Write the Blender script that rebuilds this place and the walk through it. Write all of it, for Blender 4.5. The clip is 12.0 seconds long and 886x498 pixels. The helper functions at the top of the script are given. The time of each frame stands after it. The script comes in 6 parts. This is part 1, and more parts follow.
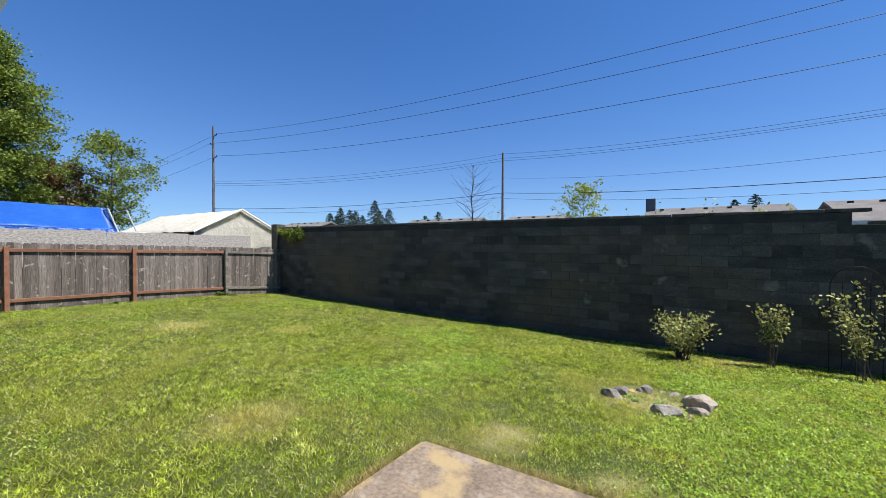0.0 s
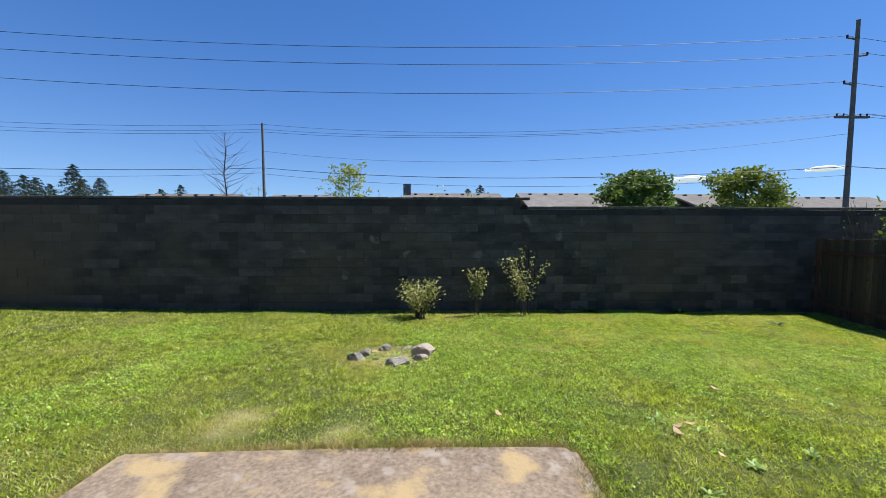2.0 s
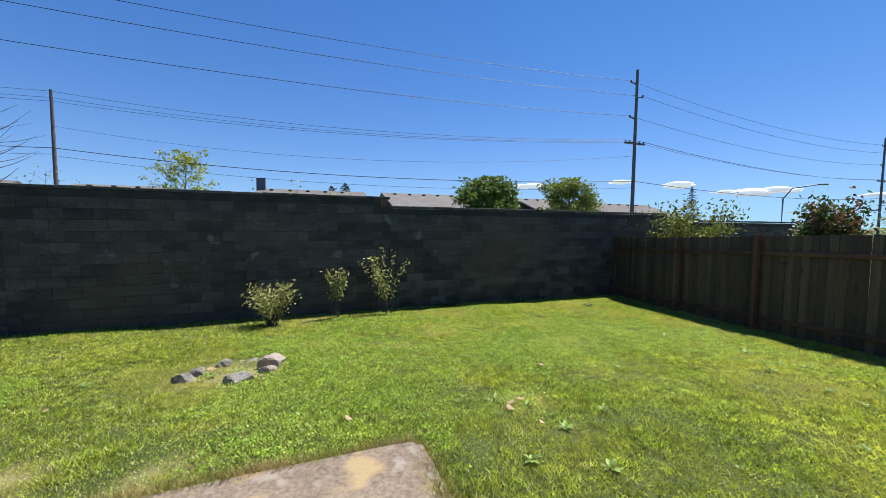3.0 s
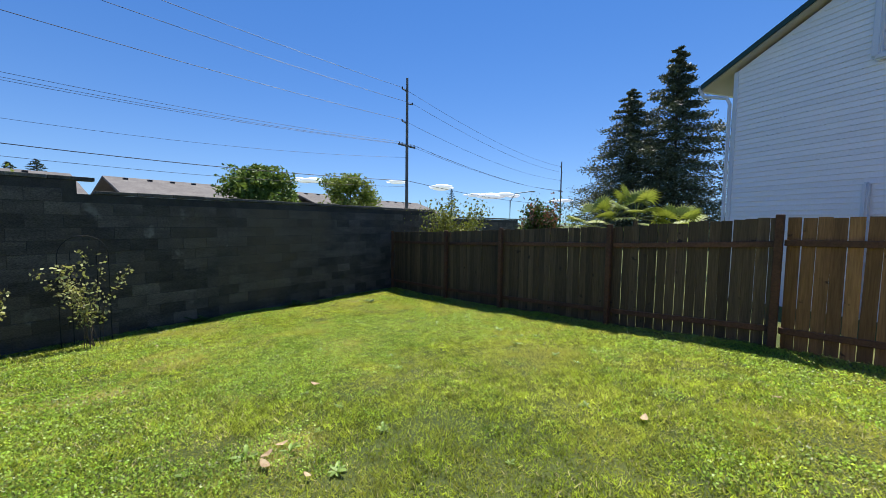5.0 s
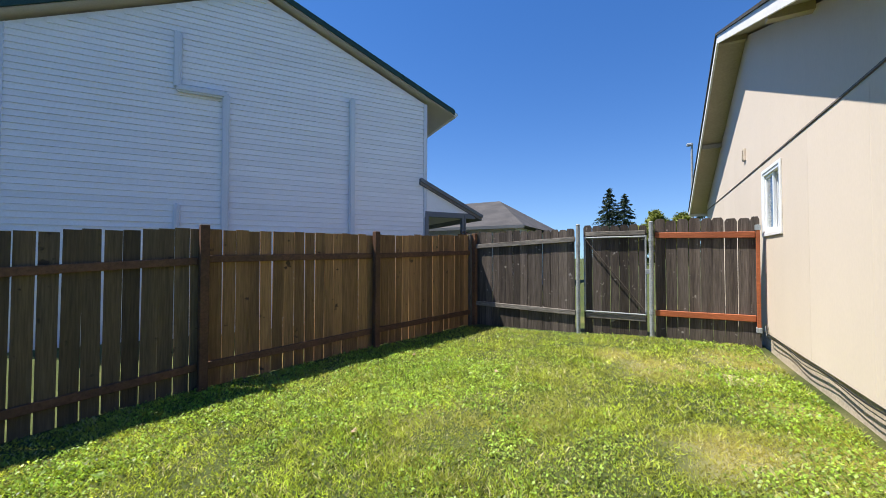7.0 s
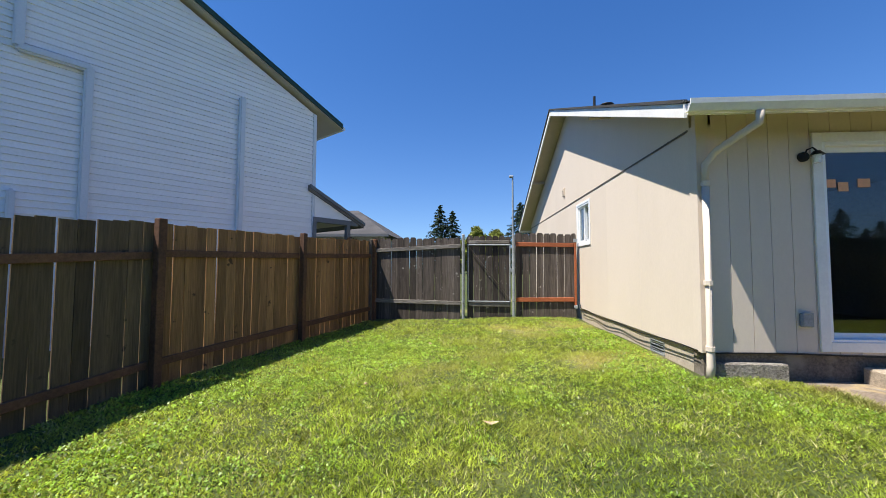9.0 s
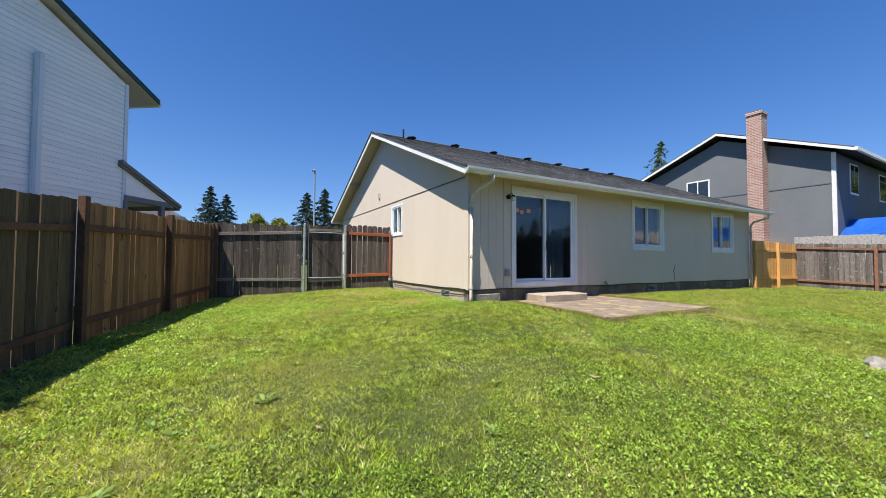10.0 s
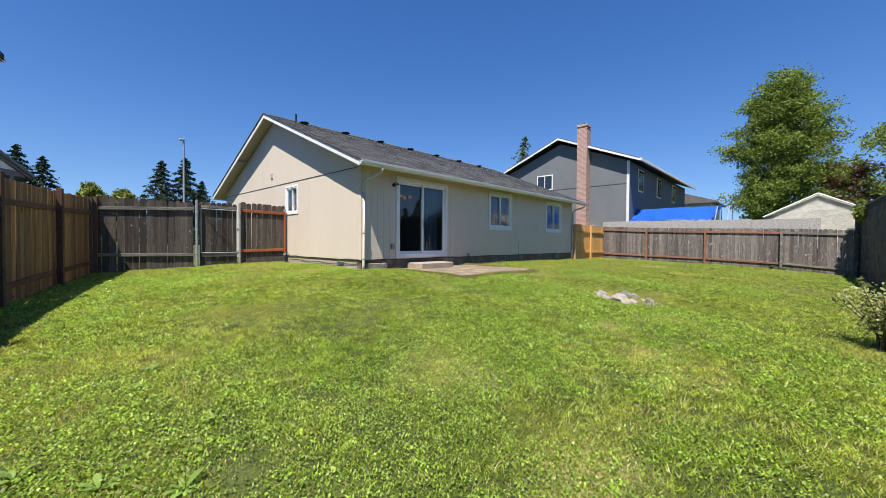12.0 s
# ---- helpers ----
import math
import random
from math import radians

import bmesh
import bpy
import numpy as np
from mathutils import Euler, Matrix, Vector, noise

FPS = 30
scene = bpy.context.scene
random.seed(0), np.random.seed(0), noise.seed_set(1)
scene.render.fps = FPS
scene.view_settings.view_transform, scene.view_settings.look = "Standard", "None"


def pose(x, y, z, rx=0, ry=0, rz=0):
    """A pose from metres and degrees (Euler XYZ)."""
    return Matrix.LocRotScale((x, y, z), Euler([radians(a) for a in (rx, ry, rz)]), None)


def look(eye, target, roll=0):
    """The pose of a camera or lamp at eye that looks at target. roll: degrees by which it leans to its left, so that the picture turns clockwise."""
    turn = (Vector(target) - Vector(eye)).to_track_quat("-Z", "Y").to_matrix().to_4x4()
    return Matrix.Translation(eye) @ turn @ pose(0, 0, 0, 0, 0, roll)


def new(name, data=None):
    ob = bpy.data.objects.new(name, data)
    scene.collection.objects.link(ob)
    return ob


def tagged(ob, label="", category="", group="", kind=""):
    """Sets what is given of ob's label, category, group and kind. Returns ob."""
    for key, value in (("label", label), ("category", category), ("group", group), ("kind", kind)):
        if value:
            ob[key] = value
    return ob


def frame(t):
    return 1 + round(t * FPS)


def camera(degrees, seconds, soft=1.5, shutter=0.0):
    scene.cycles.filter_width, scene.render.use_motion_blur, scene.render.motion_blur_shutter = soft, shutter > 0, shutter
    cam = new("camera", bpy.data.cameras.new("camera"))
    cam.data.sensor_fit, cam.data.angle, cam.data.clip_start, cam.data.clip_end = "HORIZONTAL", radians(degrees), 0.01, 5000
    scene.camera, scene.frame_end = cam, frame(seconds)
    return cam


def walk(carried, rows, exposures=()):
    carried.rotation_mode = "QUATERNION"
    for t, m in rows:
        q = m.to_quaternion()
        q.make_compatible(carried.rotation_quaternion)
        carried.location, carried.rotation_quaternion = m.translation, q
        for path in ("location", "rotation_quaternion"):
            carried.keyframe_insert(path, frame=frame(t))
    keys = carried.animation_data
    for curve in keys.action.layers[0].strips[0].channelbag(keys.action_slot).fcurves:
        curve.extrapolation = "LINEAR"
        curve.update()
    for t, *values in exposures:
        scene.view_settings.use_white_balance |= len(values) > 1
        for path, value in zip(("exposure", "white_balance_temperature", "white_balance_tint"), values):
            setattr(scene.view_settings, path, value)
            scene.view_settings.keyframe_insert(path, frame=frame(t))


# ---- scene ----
cam = camera(99.6, 12.0, soft=0.7)
PATH = [
    (0, (-2.114, 0.237, 1.506), (-3.194, 1.920, 1.478), 0.2),
    (0.5, (-2.046, 0.235, 1.503), (-2.889, 2.047, 1.420), 0.3),
    (1, (-1.976, 0.233, 1.486), (-2.546, 2.147, 1.378), 0.3),
    (1.5, (-1.860, 0.193, 1.494), (-2.140, 2.169, 1.370), 0.1),
    (2, (-1.763, 0.213, 1.464), (-1.720, 2.208, 1.335), 0.1),
    (2.5, (-1.693, 0.212, 1.454), (-1.299, 2.169, 1.325), 0.6),
    (3, (-1.598, 0.237, 1.458), (-0.871, 2.096, 1.329), 0.5),
    (5, (-1.076, 0.689, 1.433), (0.529, 1.874, 1.294), 0.7),
    (5.5, (-0.728, 1.164, 1.256), (1.236, 1.518, 1.130), 0.6),
    (6, (0.079, 1.671, 1.213), (1.857, 0.764, 1.087), 0.2),
    (6.5, (0.931, 2.099, 1.261), (2.177, 0.537, 1.183), 0.1),
    (7, (1.369, 2.433, 1.237), (2.340, 0.685, 1.283), 0.1),
    (8.8, (2.221, 3.707, 1.101), (2.446, 1.722, 1.198), 0.3),
    (9, (2.375, 3.993, 1.062), (2.506, 2.000, 1.164), 0.2),
    (9.1, (2.542, 4.236, 1.030), (2.573, 2.239, 1.127), 0.2),
    (9.2, (2.709, 4.479, 0.997), (2.630, 2.483, 1.087), 0.2),
    (9.3, (2.876, 4.722, 0.964), (2.680, 2.733, 1.046), 0.2),
    (9.4, (3.043, 4.965, 0.931), (2.730, 2.991, 1.006), 0.2),
    (9.5, (3.211, 5.208, 0.899), (2.785, 3.255, 0.968), 0.2),
    (9.6, (3.395, 5.439, 0.880), (2.853, 3.515, 0.947), 0.2),
    (9.7, (3.580, 5.670, 0.861), (2.916, 3.785, 0.927), 0.2),
    (9.8, (3.765, 5.901, 0.842), (2.983, 4.062, 0.908), 0.3),
    (9.9, (3.950, 6.133, 0.823), (3.061, 4.342, 0.889), 0.3),
    (10, (4.135, 6.364, 0.804), (3.161, 4.618, 0.869), 0.3),
    (10.5, (4.725, 6.997, 0.756), (3.533, 5.392, 0.816), 0.2),
    (11, (4.968, 7.317, 0.756), (3.681, 5.786, 0.795), 0.3),
    (11.5, (5.198, 7.590, 0.742), (3.829, 6.132, 0.747), 0.3),
    (12, (5.373, 7.857, 0.690), (3.918, 6.486, 0.652), 0.4),
]
walk(cam, [(t, look(eye, target, roll)) for t, eye, target, roll in PATH], [(0.0, 0.7), (3.2, 0.7), (5.0, 0.73), (5.6, 0.78), (6.4, 0.88), (7.2, 0.9), (9.2, 0.85), (10.2, 0.74), (12.0, 0.7)])

# ---------------- world, sun ----------------
SUN_DIR = Vector((1.0, 0.40, 2.06)).normalized()
world = bpy.data.worlds.new("sky_world")
scene.world = world
world.use_nodes = True
wn = world.node_tree
wn.nodes.clear()
sky = wn.nodes.new("ShaderNodeTexSky")
sky.sky_type, sky.sun_disc = "NISHITA", False
sky.sun_elevation = math.asin(SUN_DIR.z)
sky.sun_rotation = math.atan2(SUN_DIR.x, SUN_DIR.y)
sky.altitude, sky.air_density, sky.dust_density, sky.ozone_density = 1500, 1.0, 0.0, 3.0
bgd = wn.nodes.new("ShaderNodeBackground")
bgd.inputs["Strength"].default_value = 0.134
wout = wn.nodes.new("ShaderNodeOutputWorld")
hue = wn.nodes.new("ShaderNodeHueSaturation")
hue.inputs["Saturation"].default_value, hue.inputs["Hue"].default_value = 1.28, 0.511
wn.links.new(sky.outputs[0], hue.inputs["Color"])
cap, soft_, top_k = wn.nodes.new("ShaderNodeVectorMath"), wn.nodes.new("ShaderNodeVectorMath"), wn.nodes.new("ShaderNodeVectorMath")
AIR = (2.5, 5.2, 11.0)                 # clear, dry air: no white glare along the horizon
soft_.operation, top_k.operation, cap.operation = "ADD", "MULTIPLY", "DIVIDE"
soft_.inputs[1].default_value = AIR
top_k.inputs[1].default_value = AIR
wn.links.new(hue.outputs[0], soft_.inputs[0])
wn.links.new(hue.outputs[0], top_k.inputs[0])
wn.links.new(top_k.outputs[0], cap.inputs[0])
wn.links.new(soft_.outputs[0], cap.inputs[1])
wn.links.new(cap.outputs[0], bgd.inputs["Color"])
wn.links.new(bgd.outputs[0], wout.inputs["Surface"])
sun = new("sun", bpy.data.lights.new("sun", "SUN"))
sun.data.energy, sun.data.angle, sun.data.color = 5.0, radians(0.53), (1.0, 0.95, 0.87)
sun.matrix_world = look(SUN_DIR * 50, (0, 0, 0))


# ---------------- materials ----------------
def mat(name, c1, c2=None, rough=0.8, scale=3.0, fine=60.0, bump=0.25, rand=0.0, island=0.0, metal=0.0, stretch=(1, 1, 1),
        contrast=(0.35, 0.65), amount=0.25, spec=0.3, warm=None, transl=0.0, bdist=0.01):
    """Two tones mixed by broad noise, fine grain on top, bump, and per-piece variation."""
    m = bpy.data.materials.new(name)
    m.use_nodes = True
    nt = m.node_tree
    N, L = nt.nodes, nt.links
    bsdf = N["Principled BSDF"]
    c2 = c2 or tuple(v * 0.75 for v in c1)
    tc, mp = N.new("ShaderNodeTexCoord"), N.new("ShaderNodeMapping")
    mp.inputs["Scale"].default_value = stretch
    info = N.new("ShaderNodeObjectInfo")
    off = N.new("ShaderNodeVectorMath")
    off.operation = "MULTIPLY_ADD"
    L.new(info.outputs["Random"], off.inputs[0])
    off.inputs[1].default_value = (37.0, 53.0, 29.0)
    L.new(tc.outputs["Object"], off.inputs[2])
    L.new(off.outputs[0] if rand else tc.outputs["Object"], mp.inputs["Vector"])
    n1, n2 = N.new("ShaderNodeTexNoise"), N.new("ShaderNodeTexNoise")
    for n, s, d in ((n1, scale, 5), (n2, fine, 4)):
        n.inputs["Scale"].default_value, n.inputs["Detail"].default_value, n.inputs["Roughness"].default_value = s, d, 0.62
        L.new(mp.outputs[0], n.inputs["Vector"])
    ramp = N.new("ShaderNodeValToRGB")
    ramp.color_ramp.elements[0].position, ramp.color_ramp.elements[1].position = contrast
    ramp.color_ramp.elements[0].color, ramp.color_ramp.elements[1].color = (*c1, 1), (*c2, 1)
    L.new(n1.outputs["Fac"], ramp.inputs["Fac"])
    grain = N.new("ShaderNodeMapRange")
    grain.inputs["From Min"].default_value, grain.inputs["From Max"].default_value = 0.3, 0.7
    grain.inputs["To Min"].default_value, grain.inputs["To Max"].default_value = 1 - amount, 1 + amount
    L.new(n2.outputs["Fac"], grain.inputs["Value"])
    val = grain.outputs[0]
    for src_on, amt in ((rand, rand), (island, island)):
        if src_on:
            mr, mul = N.new("ShaderNodeMapRange"), N.new("ShaderNodeMath")
            mr.inputs["To Min"].default_value, mr.inputs["To Max"].default_value = 1 - amt, 1 + amt
            if src_on is island and island:
                geo = N.new("ShaderNodeNewGeometry")
                L.new(geo.outputs["Random Per Island"], mr.inputs["Value"])
            else:
                L.new(info.outputs["Random"], mr.inputs["Value"])
            mul.operation = "MULTIPLY"
            L.new(val, mul.inputs[0])
            L.new(mr.outputs[0], mul.inputs[1])
            val = mul.outputs[0]
    hsv = N.new("ShaderNodeHueSaturation")
    L.new(ramp.outputs[0], hsv.inputs["Color"])
    L.new(val, hsv.inputs["Value"])
    L.new(hsv.outputs[0], bsdf.inputs["Base Color"])
    bsdf.inputs["Roughness"].default_value, bsdf.inputs["Metallic"].default_value = rough, metal
    bsdf.inputs["Specular IOR Level"].default_value = spec
    if bump:
        b = N.new("ShaderNodeBump")
        b.inputs["Strength"].default_value, b.inputs["Distance"].default_value = bump, bdist
        L.new(n2.outputs["Fac"], b.inputs["Height"])
        L.new(b.outputs[0], bsdf.inputs["Normal"])
    if transl:
        tr, mx = N.new("ShaderNodeBsdfTranslucent"), N.new("ShaderNodeMixShader")
        thru = N.new("ShaderNodeMixRGB")
        thru.blend_type = "MULTIPLY"
        thru.inputs["Fac"].default_value, thru.inputs["Color2"].default_value = 1.0, (1.22, 1.16, 0.8, 1)
        L.new(hsv.outputs[0], thru.inputs["Color1"])
        L.new(thru.outputs[0], tr.inputs["Color"])
        mx.inputs[0].default_value = transl
        L.new(bsdf.outputs[0], mx.inputs[1])
        L.new(tr.outputs[0], mx.inputs[2])
        L.new(mx.outputs[0], N["Material Output"].inputs["Surface"])
    return m


def patch_colour(m, colour, scale, lo, hi):
    """Lay patches of a further colour over a material's base colour."""
    nt = m.node_tree
    N, L = nt.nodes, nt.links
    bsdf = N["Principled BSDF"]
    old = bsdf.inputs["Base Color"].links[0].from_socket
    tc, n, r, mx = N.new("ShaderNodeNewGeometry"), N.new("ShaderNodeTexNoise"), N.new("ShaderNodeValToRGB"), N.new("ShaderNodeMixRGB")
    n.inputs["Scale"].default_value, n.inputs["Detail"].default_value = scale, 6
    r.color_ramp.elements[0].position, r.color_ramp.elements[1].position = lo, hi
    L.new(tc.outputs["Position"], n.inputs["Vector"])
    L.new(n.outputs["Fac"], r.inputs["Fac"])
    L.new(r.outputs[0], mx.inputs["Fac"])
    L.new(old, mx.inputs["Color1"])
    mx.inputs["Color2"].default_value = (*colour, 1)
    for l in list(old.links):
        if l.to_node != mx:
            L.new(mx.outputs[0], l.to_socket)
    return m


def dry_spots(m, spots, colour):
    """Sun-dried patches of turf of their own ragged shape, at given places."""
    nt = m.node_tree
    N, L = nt.nodes, nt.links
    bsdf = N["Principled BSDF"]
    old = bsdf.inputs["Base Color"].links[0].from_socket
    users = [l.to_socket for l in old.links]
    geo, nz = N.new("ShaderNodeTexCoord"), N.new("ShaderNodeTexNoise")
    nz.inputs["Scale"].default_value, nz.inputs["Detail"].default_value = 2.6, 5
    L.new(geo.outputs["Object"], nz.inputs["Vector"])
    total = None
    for x, y, rad in spots:
        d, mr = N.new("ShaderNodeVectorMath"), N.new("ShaderNodeMapRange")
        flat = N.new("ShaderNodeVectorMath")
        flat.operation = "MULTIPLY"
        flat.inputs[1].default_value = (1, 1, 0)
        L.new(geo.outputs["Object"], flat.inputs[0])
        d.operation = "DISTANCE"
        L.new(flat.outputs[0], d.inputs[0])
        d.inputs[1].default_value = (x, y, 0)
        mr.inputs["From Min"].default_value, mr.inputs["From Max"].default_value = rad, 0.0
        L.new(d.outputs["Value"], mr.inputs["Value"])
        if total is None:
            total = mr.outputs[0]
        else:
            mx = N.new("ShaderNodeMath")
            mx.operation = "MAXIMUM"
            L.new(total, mx.inputs[0])
            L.new(mr.outputs[0], mx.inputs[1])
            total = mx.outputs[0]
    mul, r = N.new("ShaderNodeMath"), N.new("ShaderNodeValToRGB")
    mul.operation = "MULTIPLY"
    L.new(total, mul.inputs[0])
    L.new(nz.outputs["Fac"], mul.inputs[1])
    r.color_ramp.elements[0].position, r.color_ramp.elements[1].position = 0.10, 0.42
    r.color_ramp.elements[1].color = (.5, .5, .5, 1)
    L.new(mul.outputs[0], r.inputs["Fac"])
    mix = N.new("ShaderNodeMixRGB")
    L.new(r.outputs[0], mix.inputs["Fac"])
    L.new(old, mix.inputs["Color1"])
    mix.inputs["Color2"].default_value = (*colour, 1)
    for s_ in users:
        L.new(mix.outputs[0], s_)
    return m


DRY = ((.35, -1.6, .6), (.3, -.8, .5), (1.3, -2.5, .9), (1.75, -2.85, .6), (.85, -.6, .7), (.4, -3.3, 1.0), (2.8, 5.45, .8), (.9, 6.9, .9), (-.1, 6.0, .8), (-5.4, 2.1, .7), (-3.4, 3.2, .5),
       (-11, 3.9, 1.1), (-7, 7.0, .8), (-1.2, 9.3, .7), (-2.4, 5.35, 1.0), (3.3, 7.1, .6), (-9.0, 5.2, .7), (-5.2, 4.9, .6), (6.0, 8.9, .8), (.3, 3.1, .45), (-2.3, 2.9, .5))
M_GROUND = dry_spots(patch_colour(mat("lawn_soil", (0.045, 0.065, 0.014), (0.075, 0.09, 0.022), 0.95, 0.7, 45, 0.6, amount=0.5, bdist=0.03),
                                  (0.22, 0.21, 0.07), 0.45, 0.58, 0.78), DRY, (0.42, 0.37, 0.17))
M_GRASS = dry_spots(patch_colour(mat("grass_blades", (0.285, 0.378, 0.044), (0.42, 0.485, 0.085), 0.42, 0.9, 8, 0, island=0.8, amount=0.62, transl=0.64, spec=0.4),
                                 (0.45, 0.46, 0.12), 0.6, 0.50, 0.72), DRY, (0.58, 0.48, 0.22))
M_THATCH = mat("dry_thatch", (0.62, 0.56, 0.30), (0.48, 0.46, 0.20), 0.6, 1.2, 8, 0, island=0.5, amount=0.2, transl=0.35, spec=0.3)
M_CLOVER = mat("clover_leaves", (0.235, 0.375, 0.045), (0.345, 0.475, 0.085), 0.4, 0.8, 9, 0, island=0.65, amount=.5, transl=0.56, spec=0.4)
M_BLOCK = patch_colour(patch_colour(mat("concrete_block", (0.068, 0.062, 0.055), (0.118, 0.107, 0.091), 0.95, 2.2, 60, 0.9, rand=0.32, amount=0.5, stretch=(.6, 1, 1.6)), (0.15, 0.118, 0.08), 0.35, 0.48, 0.74), (0.25, 0.235, 0.205), 2.1, 0.64, 0.74)
M_BLOCK_J = patch_colour(mat("concrete_block_joined", (0.068, 0.062, 0.055), (0.118, 0.107, 0.091), 0.95, 2.2, 60, 0.9, island=0.32, amount=0.5, stretch=(.6, 1, 1.6)), (0.15, 0.118, 0.08), 0.35, 0.48, 0.74)
M_MORTAR = mat("mortar", (0.075, 0.069, 0.06), (0.045, 0.042, 0.038), 0.97, 2, 70, 0.4)
M_CAP = mat("wall_cap", (0.085, 0.08, 0.072), (0.16, 0.15, 0.13), 0.95, 3, 50, 0.6, rand=0.3, amount=.4, stretch=(1.5, 1, .5))
M_CONC = patch_colour(patch_colour(mat("patio_concrete", (0.25, 0.195, 0.145), (0.17, 0.132, 0.10), 0.92, 2.6, 34, 0.8, amount=0.34, bdist=0.008),
                                   (0.29, 0.25, 0.21), 6.0, 0.57, 0.68), (0.35, 0.265, 0.145), 3.4, 0.53, 0.64)
M_STEP = mat("step_concrete", (0.43, 0.35, 0.26), (0.30, 0.245, 0.185), 0.92, 2.5, 60, 0.6, amount=0.3)
M_FOUND = patch_colour(mat("foundation_concrete", (0.38, 0.32, 0.25), (0.47, 0.40, 0.31), 0.93, 1.6, 40, 0.5), (0.33, 0.29, 0.23), 1.2, 0.55, 0.75)
M_SIDING = mat("tan_siding_paint", (0.615, 0.528, 0.434), (0.65, 0.56, 0.465), 0.65, .7, 45, 0.10, rand=0.012, amount=0.025, stretch=(1, 1, 0.5))
M_TRIM = mat("white_trim_paint", (0.80, 0.79, 0.76), (0.72, 0.71, 0.68), 0.45, 2, 30, 0.05, amount=0.04)
M_VINYL = mat("white_vinyl", (0.82, 0.83, 0.84), (0.78, 0.79, 0.80), 0.3, 2, 30, 0.02, amount=0.03, spec=0.5)
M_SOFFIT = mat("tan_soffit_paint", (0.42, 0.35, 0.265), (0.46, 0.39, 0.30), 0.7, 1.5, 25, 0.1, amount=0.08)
M_FLASH = mat("dull_dark_flashing", (0.16, 0.135, 0.11), (0.11, 0.095, 0.08), 0.6, 3, 30, 0.1)
# Foundation concrete again, with the back wall's shade darkening its colour.
M_FOUND_SHADE = patch_colour(mat("shaded_foundation", (0.20, 0.165, 0.13), (0.13, 0.108, 0.088), 0.95, 2.2, 40, 0.7, amount=.35), (0.27, 0.235, 0.19), 3.0, 0.55, 0.66)
M_SHINGLE = mat("dark_asphalt_shingle", (0.055, 0.055, 0.058), (0.10, 0.098, 0.096), 0.95, 1.2, 120, 0.7, rand=0.4, amount=0.4)
M_SHINGLE_J = mat("dark_asphalt_shingle_joined", (0.055, 0.055, 0.058), (0.10, 0.098, 0.096), 0.95, 1.2, 120, 0.7, island=0.4, amount=0.4)
M_BLACK = mat("black_metal", (0.012, 0.012, 0.013), (0.02, 0.02, 0.02), 0.45, 5, 60, 0.1)
M_DARK = mat("dark_interior", (0.05, 0.045, 0.04), (0.07, 0.06, 0.055), 0.9, 2, 30, 0.1)
M_GALV = mat("galvanised_steel", (0.36, 0.38, 0.39), (0.27, 0.29, 0.30), 0.6, 6, 50, 0.1, metal=0.25)
M_WOOD_E = patch_colour(mat("aged_brown_cedar", (0.14, 0.095, 0.052), (0.082, 0.060, 0.038), 0.88, 1.1, 17, 0.5, rand=0.30, amount=0.28, stretch=(3.5, 3.5, 0.35)), (0.05, 0.036, 0.025), 7.0, 0.66, 0.71)
M_WOOD_O = patch_colour(mat("warm_brown_cedar", (0.315, 0.17, 0.07), (0.195, 0.108, 0.05), 0.85, 1.1, 17, 0.5, rand=0.26, amount=0.28, stretch=(3.5, 3.5, 0.35)), (0.085, 0.05, 0.03), 7.0, 0.66, 0.71)
M_WOOD_R = mat("reddish_cedar_frame", (0.155, 0.074, 0.04), (0.095, 0.05, 0.03), 0.8, 1.5, 20, 0.4, rand=0.15, amount=0.25, stretch=(1.5, 1.5, 1.5))
M_WOOD_W = patch_colour(mat("weathered_grey_cedar", (0.20, 0.172, 0.155), (0.11, 0.092, 0.082), 0.92, 1.5, 24, 0.5, rand=0.34, amount=0.6, stretch=(5, 5, 0.35)),
                        (0.36, 0.33, 0.29), 9, 0.61, 0.70)
M_WOOD_G = patch_colour(mat("dark_weathered_cedar", (0.055, 0.043, 0.036), (0.12, 0.098, 0.083), 0.92, 1.4, 18, 0.6, rand=0.42, amount=0.4, stretch=(4, 4, 0.35)), (0.27, 0.24, 0.21), 11, 0.66, 0.72)
M_RAIL_G = mat("bleached_grey_rail", (0.27, 0.245, 0.215), (0.12, 0.105, 0.09), 0.9, 3.5, 22, 0.5, amount=0.35, stretch=(0.5, 3, 3))
M_STAIN = mat("redwood_stain", (0.36, 0.105, 0.04), (0.27, 0.08, 0.033), 0.6, 2, 25, 0.2, rand=0.1, amount=0.2, stretch=(0.6, 3, 3))
M_STAIN_W = mat("faded_red_stain", (0.29, 0.135, 0.08), (0.20, 0.10, 0.065), 0.75, 2, 25, 0.3, rand=0.12, amount=0.25, stretch=(3, .6, 3))
M_NEWWOOD = mat("new_orange_cedar", (0.74, 0.40, 0.13), (0.62, 0.32, 0.10), 0.7, 1.5, 22, 0.3, rand=0.15, amount=0.2, stretch=(5, 5, 0.4))


